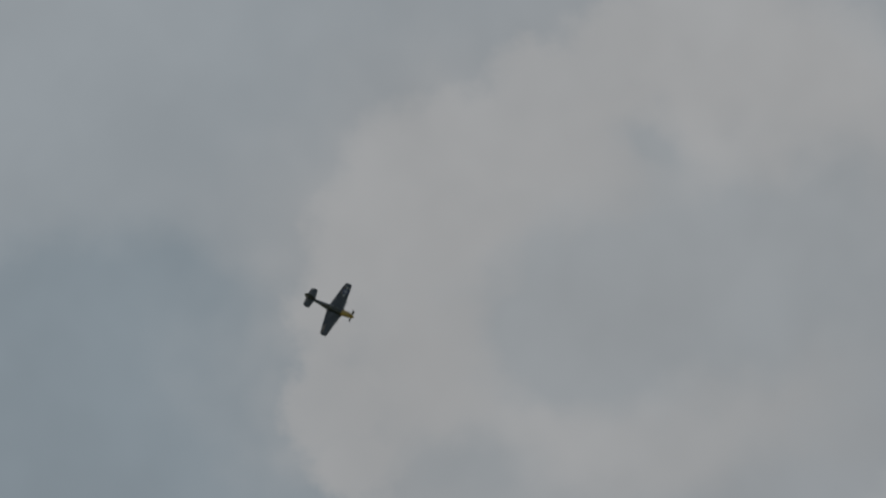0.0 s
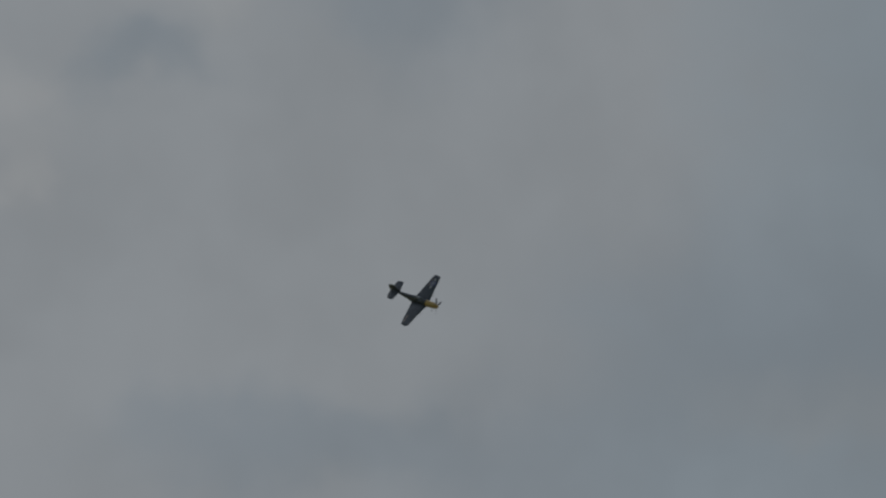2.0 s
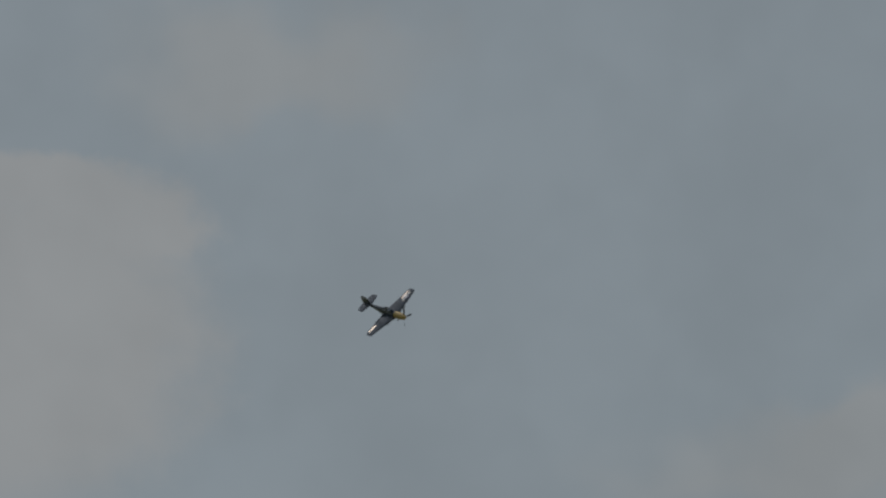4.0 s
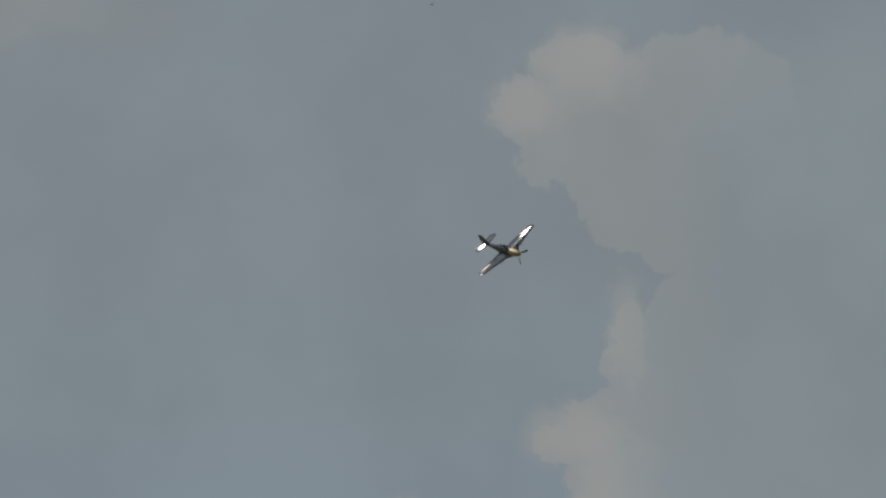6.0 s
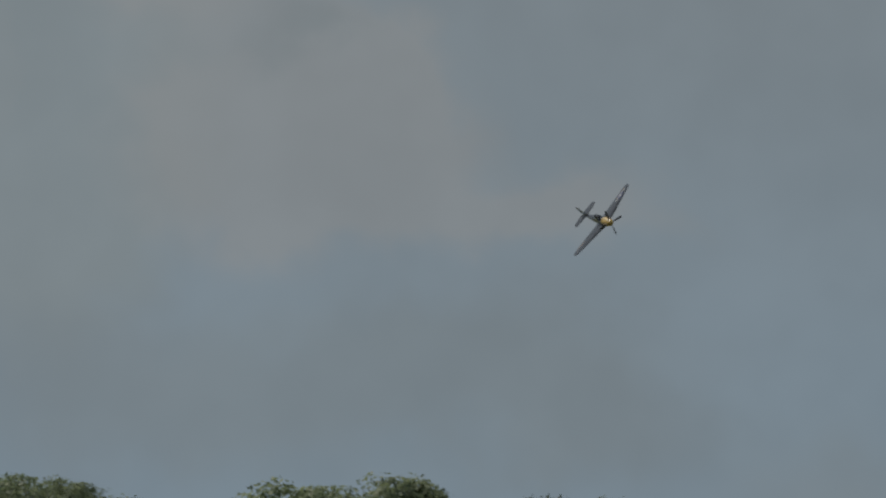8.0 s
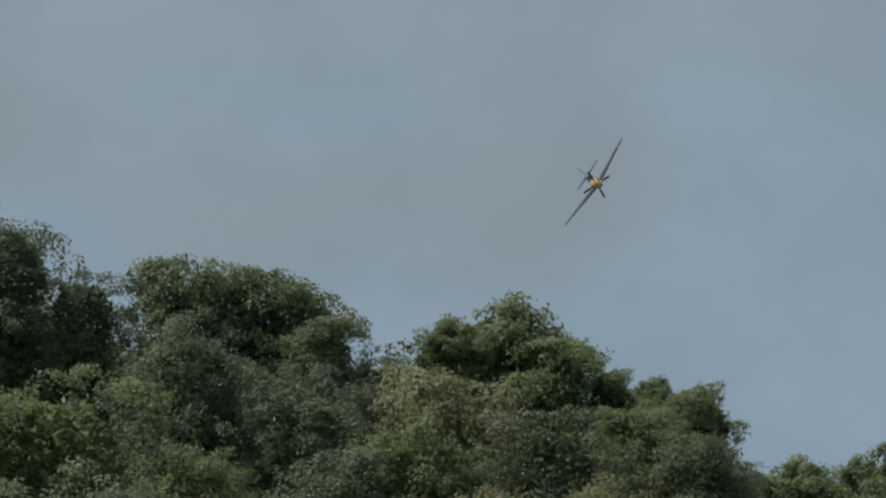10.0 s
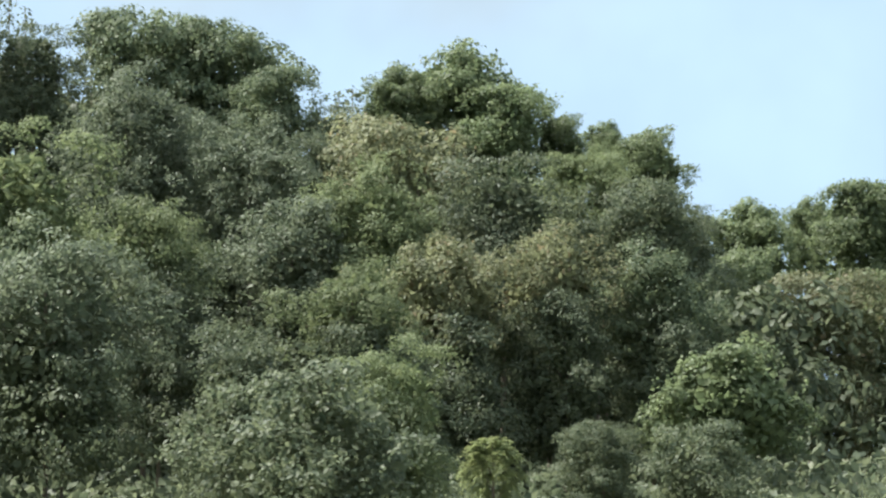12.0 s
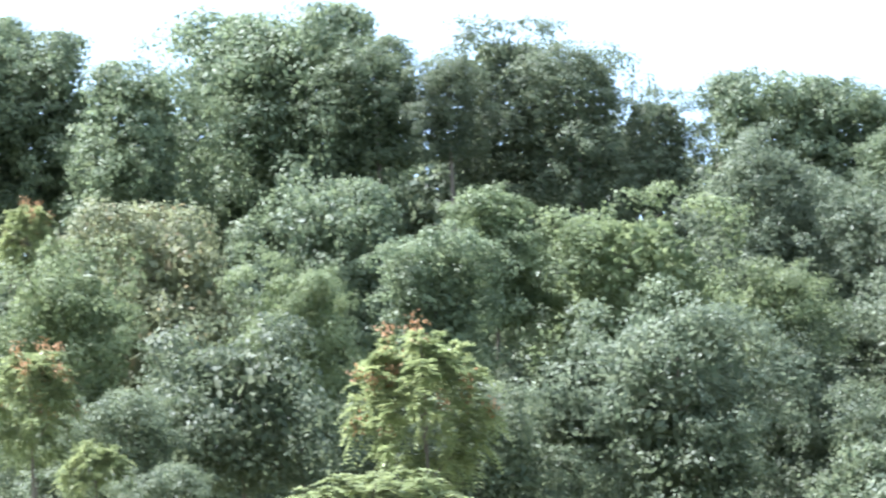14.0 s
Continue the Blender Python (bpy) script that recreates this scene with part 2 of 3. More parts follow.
PAINT = material("dark_gloss_paint", (0.055, 0.063, 0.078), 0.055, spec=0.4, vary=0.25, scale=0.7, wear=0.02, bump=0.05, bump_scale=0.8)
YELLOW = material("yellow_paint", (0.40, 0.27, 0.075), 0.32, vary=0.10, scale=1.0, coat=0.25)
BLACK = material("black_paint", (0.015, 0.015, 0.016), 0.4, vary=0.2)
OLIVE = material("olive_drab_paint", (0.05, 0.055, 0.035), 0.5, vary=0.15)
WHITE = material("white_paint", (0.24, 0.25, 0.26), 0.35, vary=0.05)
NAVY = material("navy_blue_paint", (0.02, 0.035, 0.12), 0.35, vary=0.1)
STEEL = material("burnt_steel", (0.18, 0.15, 0.13), 0.45, 1.0, vary=0.3, scale=6)
LEATHER = material("black_leather", (0.02, 0.018, 0.015), 0.6, vary=0.2)
GLASS = material("canopy_glass", (0.9, 0.95, 0.95), 0.02)
GLASS.node_tree.nodes["Principled BSDF"].inputs["Transmission Weight"].default_value = 1.0
FEATHER = material("dark_feathers", (0.04, 0.03, 0.025), 0.8, vary=0.3, scale=8)
BARK = material("grey_brown_bark", (0.16, 0.13, 0.10), 0.9, vary=0.35, scale=2.5, bump=0.6, bump_scale=9)
GRASS = material("meadow_grass", (0.085, 0.090, 0.045), 0.9, spec=0.2, vary=0.35, scale=0.12, bump=0.5, bump_scale=6)

LEAF = {
    "oak": leaf_material("oak_leaves", (0.068, 0.096, 0.056), (0.183, 0.211, 0.111), 0.50, 0.48),
    "ash": leaf_material("ash_leaves", (0.059, 0.080, 0.048), (0.151, 0.169, 0.094), 0.52, 0.48),
    "poplar": leaf_material("poplar_leaves", (0.082, 0.113, 0.054), (0.202, 0.235, 0.118), 0.48, 0.54),
    "locust": leaf_material("locust_leaves", (0.089, 0.118, 0.054), (0.186, 0.211, 0.102), 0.58, 0.46),
    "silver": leaf_material("silver_leaves", (0.066, 0.087, 0.051), (0.164, 0.185, 0.115), 0.52, 0.46),
    "rust": leaf_material("turning_leaves", (0.089, 0.102, 0.052), (0.197, 0.202, 0.107), 0.54, 0.46, (0.200, 0.165, 0.090), 0.05),
    "sumac": leaf_material("sumac_leaves", (0.132, 0.166, 0.068), (0.280, 0.300, 0.138), 0.45, 0.46),
}
LEAF["deep"] = LEAF["ash"]
SEED = leaf_material("orange_seed_clusters", (0.25, 0.13, 0.06), (0.36, 0.22, 0.12), 0.7, 0.25)


# ---- building helpers ----
def part(name, mesh, mat, parent, label="", smooth=False):
    """One mesh object under a thing or a part; mesh is a bmesh or a mesh."""
    if isinstance(mesh, bmesh.types.BMesh):
        data = bpy.data.meshes.new(name)
        mesh.to_mesh(data)
        mesh.free()
    else:
        data = mesh
    if mat and not data.materials:
        data.materials.append(mat)
    if smooth:
        data.shade_smooth()
        data.set_sharp_from_angle(angle=radians(38))
    ob = new(name, data)
    ob.parent = parent
    if label:
        tagged(ob, label)
    return ob


def root(name, place, label, category, group="", kind=""):
    ob = new(name)
    ob.matrix_world = place
    ob.empty_display_size = 0.3
    return tagged(ob, label, category, group, kind)


def loft(rings, cap=True):
    """A skin over closed rings of equal count."""
    bm = bmesh.new()
    rows = [[bm.verts.new(p) for p in ring] for ring in rings]
    n = len(rows[0])
    for a, b in zip(rows, rows[1:]):
        for i in range(n):
            bm.faces.new((a[i], a[(i + 1) % n], b[(i + 1) % n], b[i]))
    if cap:
        bm.faces.new(rows[0][::-1])
        bm.faces.new(rows[-1])
    bmesh.ops.recalc_face_normals(bm, faces=bm.faces)
    return bm


# ---- ground ----
def build_ground():
    bm = bmesh.new()
    n = 48
    edge = [-4500 + 9000 * i / n for i in range(n + 1)]
    grid = [[bm.verts.new((x, y, 0.0)) for x in edge] for y in edge]
    for j in range(n):
        for i in range(n):
            bm.faces.new((grid[j][i], grid[j][i + 1], grid[j + 1][i + 1], grid[j + 1][i]))
    return tagged(part("ground", bm, GRASS, None), "wide flat green meadow under the trees", "ground", kind="structure")


build_ground()


# ---- aircraft: a single-seat propeller fighter ----
def section(x, half, top, bottom, n=24, power=2.3):
    mid, hi = (top + bottom) / 2, (top - bottom) / 2
    ring = []
    for i in range(n):
        a = 2 * math.pi * i / n
        c, s = math.cos(a), math.sin(a)
        ring.append((x, half * math.copysign(abs(c) ** (2 / power), c), mid + hi * math.copysign(abs(s) ** (2 / power), s)))
    return ring


FUSELAGE = [(2.55, 0.42, 0.38, -0.42), (2.0, 0.48, 0.46, -0.54), (1.4, 0.51, 0.50, -0.60), (0.8, 0.52, 0.53, -0.64), (0.0, 0.52, 0.55, -0.66), (-0.8, 0.47, 0.58, -0.72),
            (-1.6, 0.45, 0.55, -0.86), (-2.4, 0.42, 0.48, -0.80), (-3.0, 0.37, 0.42, -0.58), (-4.0, 0.28, 0.36, -0.34), (-5.2, 0.16, 0.32, -0.10), (-6.2, 0.05, 0.28, 0.06)]


def foil(chord, thick, n=14):
    """Points (back from the leading edge, height) round a wing section, over the top and back beneath."""
    def half(u):
        return 5 * thick * (0.2969 * math.sqrt(u) - 0.126 * u - 0.3516 * u * u + 0.2843 * u ** 3 - 0.1036 * u ** 4)
    us = [0.5 * (1 - math.cos(math.pi * i / n)) for i in range(n + 1)]
    top = [(u * chord, chord * (half(u) + 0.06 * thick * math.sin(math.pi * u))) for u in us]
    low = [(u * chord, chord * (-0.75 * half(u))) for u in us]
    return top[::-1] + low[1:-1]


def panel(stations, side=1):
    """A lifting surface; stations: (span, leading edge x, chord, z, thickness)."""
    return loft([[(lead - b, side * span, z + h) for b, h in foil(chord, thick)] for span, lead, chord, z, thick in stations])


WING = [(0.25, 1.15, 3.05, -0.44, 0.15), (1.1, 0.80, 2.58, -0.353, 0.15), (2.6, 0.62, 2.13, -0.207, 0.14), (4.1, 0.45, 1.68, -0.062, 0.12), (5.2, 0.32, 1.33, 0.040, 0.11), (5.5, 0.24, 1.10, 0.070, 0.10), (5.64, 0.10, 0.75, 0.082, 0.08)]


def wing_top(x, span):
    """Height of the wing's upper side."""
    for a, b in zip(WING, WING[1:]):
        if a[0] <= span <= b[0]:
            k = (span - a[0]) / (b[0] - a[0])
            lead, chord, z, thick = [p + k * (q - p) for p, q in zip(a[1:], b[1:])]
            u = min(1.0, max(0.0, (lead - x) / chord))
            return z + chord * (5 * thick * (0.2969 * math.sqrt(u) - 0.126 * u - 0.3516 * u * u + 0.2843 * u ** 3 - 0.1036 * u ** 4) + 0.06 * thick * math.sin(math.pi * u))
    return 0.0


def decal(outline, side, lift, steps=4):
    """A thin painted shape that follows the upper side of a wing; outline: (x, span) corners round the middle."""
    bm = bmesh.new()
    cx, cy = sum(p[0] for p in outline) / len(outline), sum(p[1] for p in outline) / len(outline)
    rings = []
    for s in range(steps + 1):
        k = s / steps
        rings.append([bm.verts.new((cx + (x - cx) * k, side * (cy + (y - cy) * k), wing_top(cx + (x - cx) * k, cy + (y - cy) * k) + lift)) for x, y in outline] if s else [bm.verts.new((cx, side * cy, wing_top(cx, cy) + lift))])
    n = len(outline)
    for i in range(n):
        bm.faces.new((rings[0][0], rings[1][i], rings[1][(i + 1) % n]))
        for a, b in zip(rings[1:], rings[2:]):
            bm.faces.new((a[i], b[i], b[(i + 1) % n], a[(i + 1) % n]))
    bmesh.ops.recalc_face_normals(bm, faces=bm.faces)
    for f in bm.faces:
        if f.normal.z < 0:
            f.normal_flip()
    return bm


def rectangle(x, y, a, b, n=4):
    pts = []
    for (x0, y0), (x1, y1) in zip(((-a, -b), (a, -b), (a, b), (-a, b)), ((a, -b), (a, b), (-a, b), (-a, -b))):
        pts += [(x + x0 + (x1 - x0) * i / n, y + y0 + (y1 - y0) * i / n) for i in range(n)]
    return pts


def build_aircraft():
    plane = root("aircraft", Matrix.Identity(4), "dark glossy single-seat propeller fighter with yellow nose, banking", "aircraft")
    part("fuselage", loft([section(*s) for s in FUSELAGE[3:]]), PAINT, plane, smooth=True)
    part("cowling", loft([section(*s) for s in FUSELAGE[:4]]), YELLOW, plane, "yellow painted engine cowling", smooth=True)
    part("antiglare_panel", loft([[(x, y, top + 0.012 + z) for y, z in ((-0.16, -0.03), (0, 0.0), (0.16, -0.03), (0, -0.05))] for x, top in ((2.5, 0.385), (2.0, 0.45), (1.4, 0.49), (0.85, 0.52))]), OLIVE, plane, "olive drab anti-glare strip")
    # radiator scoop under the belly
    part("scoop", loft([section(x, h, t, b) for x, h, t, b in ((0.1, 0.30, -0.62, -0.95), (-0.6, 0.36, -0.6, -1.05), (-1.6, 0.38, -0.6, -1.05), (-2.6, 0.30, -0.55, -0.85), (-3.1, 0.22, -0.5, -0.62))]), PAINT, plane, smooth=True)
    # bubble canopy, windscreen frame, seat and headrest
    bubble = []
    for x, h, top in ((0.55, 0.10, 0.56), (0.25, 0.30, 0.82), (-0.15, 0.35, 0.98), (-0.7, 0.36, 1.02), (-1.3, 0.30, 0.90), (-1.9, 0.18, 0.70), (-2.3, 0.05, 0.56)):
        bubble.append([(x, h * math.cos(math.pi * i / 12), 0.46 + (top - 0.46) * math.sin(math.pi * i / 12)) for i in range(13)])
    canopy = part("canopy", loft(bubble), GLASS, plane, "clear bubble canopy", smooth=True)
    part("windscreen_frame", loft([[(0.25 + dx, 0.31 * math.cos(math.pi * i / 10) * s, 0.47 + 0.36 * s * math.sin(math.pi * i / 10)) for i in range(11)] for dx, s in ((0.03, 1.0), (0.03, 1.05), (-0.03, 1.07), (-0.03, 1.02))], cap=False), PAINT, canopy)
    bm = bmesh.new()
    bmesh.ops.create_cube(bm, size=1.0, matrix=Matrix.LocRotScale((-0.85, 0, 0.66), Euler((0, -0.2, 0)), (0.10, 0.36, 0.42)))
    bmesh.ops.bevel(bm, geom=bm.edges[:], offset=0.03, segments=2, affect="EDGES")
    part("seat", bm, LEATHER, plane, "black pilot's seat")
    # wings
    for side in (1, -1):
        wing = part("wing", panel(WING, side), PAINT, plane, smooth=True)
        ail = [(x, y) for x, y in ((-0.72, 3.3), (-0.92, 3.3), (-0.85, 5.0), (-0.66, 5.0))]
        part("aileron_line", decal([(p[0] * (1 - i / 6) + q[0] * i / 6, p[1] * (1 - i / 6) + q[1] * i / 6) for p, q in zip(ail, ail[1:] + ail[:1]) for i in range(6)], side, 0.006), STEEL, wing)
        for y in (1.75, 2.0, 2.25):
            bm = bmesh.new()
            bmesh.ops.create_cone(bm, cap_ends=True, segments=8, radius1=0.03, radius2=0.025, depth=0.35, matrix=Matrix.Translation((0.78, side * y, wing_top(0.5, y) - 0.16)) @ Matrix.Rotation(math.pi / 2, 4, "Y"))
            part("gun_barrel", bm, BLACK, wing)
        bm = bmesh.new()
        bmesh.ops.create_uvsphere(bm, u_segments=8, v_segments=6, radius=0.032, matrix=Matrix.Translation((-0.05, side * 5.62, 0.09)) @ Matrix.Diagonal((1.6, 1, 1, 1)))
        part("tip_light", bm, GLASS, wing, smooth=True)
        if side == 1:
            cx, cy, r = -0.28, 3.95, 0.52
            part("insignia_bar", decal(rectangle(cx, cy, 0.17, 1.02), side, 0.008), WHITE, wing, "grey toned-down insignia bars")
            part("insignia_disc", decal([(cx + r * math.cos(i * math.pi / 16), cy + r * math.sin(i * math.pi / 16)) for i in range(32)], side, 0.014), NAVY, wing, "navy blue insignia disc")
            star = []
            for i in range(10):
                q = r * (0.96 if i % 2 == 0 else 0.37)
                star.append((cx + q * math.cos(i * math.pi / 5), cy + q * math.sin(i * math.pi / 5)))
            part("insignia_star", decal(star, side, 0.020), WHITE, wing, "grey toned-down five-pointed star")
    # tail
    for side in (1, -1):
        st = part("tailplane", panel([(0.08, -4.42, 1.35, 0.365, 0.115), (1.5, -4.72, 0.98, 0.366, 0.09), (1.9, -4.82, 0.80, 0.367, 0.09), (2.0, -4.95, 0.55, 0.368, 0.08)], side), PAINT, plane, smooth=True)
        part("elevator", panel([(0.2, -5.80, 0.32, 0.364, 0.10), (1.5, -5.72, 0.30, 0.365, 0.10), (1.92, -5.64, 0.22, 0.366, 0.08)], side), PAINT, st, smooth=True)
    fin_rings = [[(lead - b, h, z) for b, h in foil(chord, thick)] for z, lead, chord, thick in ((0.2, -3.6, 2.3, 0.06), (0.42, -4.35, 1.55, 0.08), (1.2, -4.85, 1.02, 0.08), (1.68, -5.15, 0.74, 0.07), (1.76, -5.32, 0.48, 0.05))]
    part("fin", loft(fin_rings), PAINT, plane, smooth=True)
    part("rudder", loft([[(lead - b, h, z) for b, h in foil(chord, 0.09)] for z, lead, chord in ((0.0, -5.92, 0.55), (0.6, -5.90, 0.66), (1.3, -5.88, 0.52), (1.72, -5.84, 0.32))]), PAINT, plane, smooth=True)
    for side in (1, -1):
        for i in range(6):
            bm = bmesh.new()
            bmesh.ops.create_cone(bm, cap_ends=True, segments=8, radius1=0.055, radius2=0.045, depth=0.16, matrix=Matrix.Translation((2.2 - 0.22 * i, side * 0.47, 0.16)) @ Matrix.Rotation(side * math.radians(70), 4, "X") @ Matrix.Rotation(-0.5, 4, "Y"))
            part("exhaust_stack", bm, STEEL, plane)
    # propeller: spinner with four blades
    spin = [[(x, r * math.cos(2 * math.pi * i / 20), r * math.sin(2 * math.pi * i / 20)) for i in range(20)] for x, r in ((0.0, 0.385), (0.15, 0.375), (0.32, 0.31), (0.47, 0.20), (0.57, 0.08), (0.60, 0.015))]
    prop = part("propeller", loft(spin), YELLOW, plane, "yellow spinner with four black blades", smooth=True)
    for k in range(4):
        rings = []
        for r, c, tw in ((0.30, 0.13, 60), (0.6, 0.22, 48), (1.0, 0.28, 36), (1.4, 0.26, 27), (1.62, 0.18, 23), (1.70, 0.06, 22)):
            a = radians(tw)
            ring = []
            for u, w in ((-0.5, 0), (-0.2, 0.06), (0.2, 0.06), (0.5, 0), (0.2, -0.04), (-0.2, -0.04)):
                p = Vector((math.sin(a) * u * c + math.cos(a) * w * c * 1.3 + 0.15, math.cos(a) * u * c - math.sin(a) * w * c, r))
                ring.append(Matrix.Rotation(k * math.pi / 2, 3, "X") @ p)
            rings.append(ring)
        part("blade", loft(rings), BLACK, prop, "black propeller blade", smooth=True)
    return plane, prop


aircraft, propeller = build_aircraft()


# ---- bird ----
def build_bird():
    bird = root("bird", Matrix.Identity(4), "small dark soaring bird with spread wings", "bird")
    part("body", loft([section(x, h, h, -h, 10, 2.0) for x, h in ((0.17, 0.012), (0.14, 0.03), (0.06, 0.05), (-0.06, 0.045), (-0.16, 0.02))]), FEATHER, bird, smooth=True)
    part("tail", loft([[(x, y * w, z) for y, z in ((-1, 0), (0, 0.006), (1, 0), (0, -0.006))] for x, w in ((-0.14, 0.02), (-0.22, 0.05), (-0.32, 0.07))]), FEATHER, bird)
    for side in (1, -1):
        part("wing", loft([[(lead - b, side * y, z + h) for b, h in foil(c, 0.09, 5)] for y, lead, c, z in ((0.03, 0.08, 0.16, 0.02), (0.2, 0.10, 0.15, 0.05), (0.38, 0.06, 0.11, 0.06), (0.5, 0.0, 0.05, 0.07))]), FEATHER, bird, smooth=True)
    return bird


soaring_bird = build_bird()


# ---- trees ----
def leaf_mesh(name, centre, axis, normal, length, width, fold=0.12):
    """Kite-shaped folded leaves, two triangles each."""
    axis = axis / np.linalg.norm(axis, axis=1, keepdims=True)
    side = np.cross(axis, normal)
    side /= np.linalg.norm(side, axis=1, keepdims=True) + 1e-9
    up = np.cross(side, axis)
    l, w = length[:, None], width[:, None]
    a = centre
    b = centre + axis * l * 0.45 + side * w * 0.5 + up * w * fold
    c = centre + axis * l
    d = centre + axis * l * 0.45 - side * w * 0.5 + up * w * fold
    verts = np.stack([a, b, c, d], 1).reshape(-1, 3)
    base = np.arange(len(centre))[:, None] * 4
    faces = np.concatenate([base + [0, 1, 2], base + [0, 2, 3]], 1).reshape(-1, 3)
    data = bpy.data.meshes.new(name)
    data.vertices.add(len(verts))
    data.vertices.foreach_set("co", verts.astype(np.float32).ravel())
    data.loops.add(faces.size)
    data.loops.foreach_set("vertex_index", faces.astype(np.int32).ravel())
    data.polygons.add(len(faces))
    data.polygons.foreach_set("loop_start", np.arange(0, faces.size, 3, dtype=np.int32))
    data.polygons.foreach_set("loop_total", np.full(len(faces), 3, dtype=np.int32))
    data.update()
    return data


def unit(v):
    return v / (np.linalg.norm(v, axis=-1, keepdims=True) + 1e-9)


def crown_leaves(rng, deep_by, lobes, lobe_r, count, leaf, sprigs, peak):
    """Leaves of a crown of width 8 whose top is the origin: a dome with a leafy skirt below, made of lobes with leafy upper sides,
    sprigs that stand out, and coarser foliage inside."""
    def reach(v):
        dome = np.sqrt(np.clip(1 - (1 - np.clip(v * deep_by / 4.2, 0, 1)) ** 2, 0, 1)) ** (0.8 + peak)
        return 4.0 * dome * (1 - 0.30 * np.clip(v - 0.45, 0, 1))
    # boughs, and on the outer and upper side of each a dozen small clumps
    v = rng.uniform(0.0, 1.0, lobes) ** 0.9
    v[: lobes // 7] *= 0.18
    turn = rng.uniform(0, 2 * np.pi, lobes)
    wide = reach(v) * rng.uniform(0.28, 1.0, lobes) ** 0.5 * (1 + 0.22 * np.sin(3 * turn + 5 * v) + 0.14 * np.sin(7 * turn + 9 * v))
    bough = np.stack([wide * np.cos(turn), wide * np.sin(turn), -1.2 - v * (deep_by - 1.6)], 1)
    bough_out = unit(np.stack([np.cos(turn), np.sin(turn), 1.3 - 1.6 * v], 1))
    bough_r = lobe_r * rng.uniform(0.38, 1.5, lobes)
    clumps = lobes * 13
    host = np.repeat(np.arange(lobes), 13)
    out = unit(rng.normal(size=(clumps, 3)) + 0.75 * bough_out[host] + np.array([0, 0, 0.45]))
    mid = bough[host] + out * bough_r[host, None] * rng.uniform(0.75, 1.05, (clumps, 1)) * np.array([1, 1, 0.8])
    rad = 0.36 * bough_r[host] * rng.uniform(0.6, 1.4, clumps)
    pick = rng.choice(clumps, count, p=rad ** 2 / np.sum(rad ** 2))
    dirs = unit(rng.normal(size=(count, 3)) + 0.6 * out[pick] + np.array([0, 0, 0.35]))
    far_out = rng.uniform(0.1, 1.0, (count, 1)) ** 0.4
    pos = mid[pick] + dirs * far_out * rad[pick, None] * np.array([1.15, 1.15, 0.8]) + rng.normal(size=(count, 3)) * leaf * 0.3
    nor = unit(dirs * 0.8 + out[pick] * 0.6 + rng.normal(size=(count, 3)) * 0.38 + np.array([0, 0, 0.25]))
    axis = unit(np.cross(nor, rng.normal(size=(count, 3))) + np.array([0, 0, -0.4]))
    size = leaf * rng.uniform(0.65, 1.35, count)
    # pull the round outline out of shape
    for _ in range(7):
        k = rng.normal(size=3) * np.array([0.9, 0.9, 0.8])
        shift = np.sin(mid @ k + rng.uniform(0, 6.28))[:, None] * rng.normal(size=3) * np.array([0.30, 0.30, 0.20])
        pos = pos + shift[pick]
        mid = mid + shift
    # sprigs along the rim
    sp = rng.choice(clumps, sprigs)
    sd = unit(out[sp] + rng.normal(size=(sprigs, 3)) * 0.4 + np.array([0, 0, 0.5]))
    per = 12
    along = np.tile(np.linspace(0.5, 1.9, per), sprigs)[:, None]
    who = np.repeat(np.arange(sprigs), per)
    p2 = mid[sp][who] + sd[who] * along * rad[sp][who, None] + rng.normal(size=(sprigs * per, 3)) * leaf * 0.38
    p2[:, 2] = np.minimum(p2[:, 2], rng.uniform(-0.5, 0.15, len(p2)))
    n2 = unit(rng.normal(size=(sprigs * per, 3)) * 0.7 + np.array([0, 0, 0.8]))
    a2 = unit(np.cross(n2, rng.normal(size=(sprigs * per, 3))) + sd[who] * 0.5)
    s2 = leaf * rng.uniform(0.6, 1.2, sprigs * per)
    # inner foliage
    k = int(330 * deep_by)
    vi = rng.uniform(0.06, 1.0, k)
    ti = rng.uniform(0, 2 * np.pi, k)
    wi = reach(vi) * 0.78 * np.sqrt(rng.uniform(0.1, 1, k))
    p3 = np.stack([wi * np.cos(ti), wi * np.sin(ti), -0.9 - vi * (deep_by - 1.0)], 1)
    n3 = unit(rng.normal(size=(k, 3)))
    a3 = unit(np.cross(n3, rng.normal(size=(k, 3))))
    s3 = rng.uniform(0.42, 0.72, k)
    return np.vstack([pos, p2, p3]), np.vstack([axis, a2, a3]), np.vstack([nor, n2, n3]), np.concatenate([size, s2, s3])


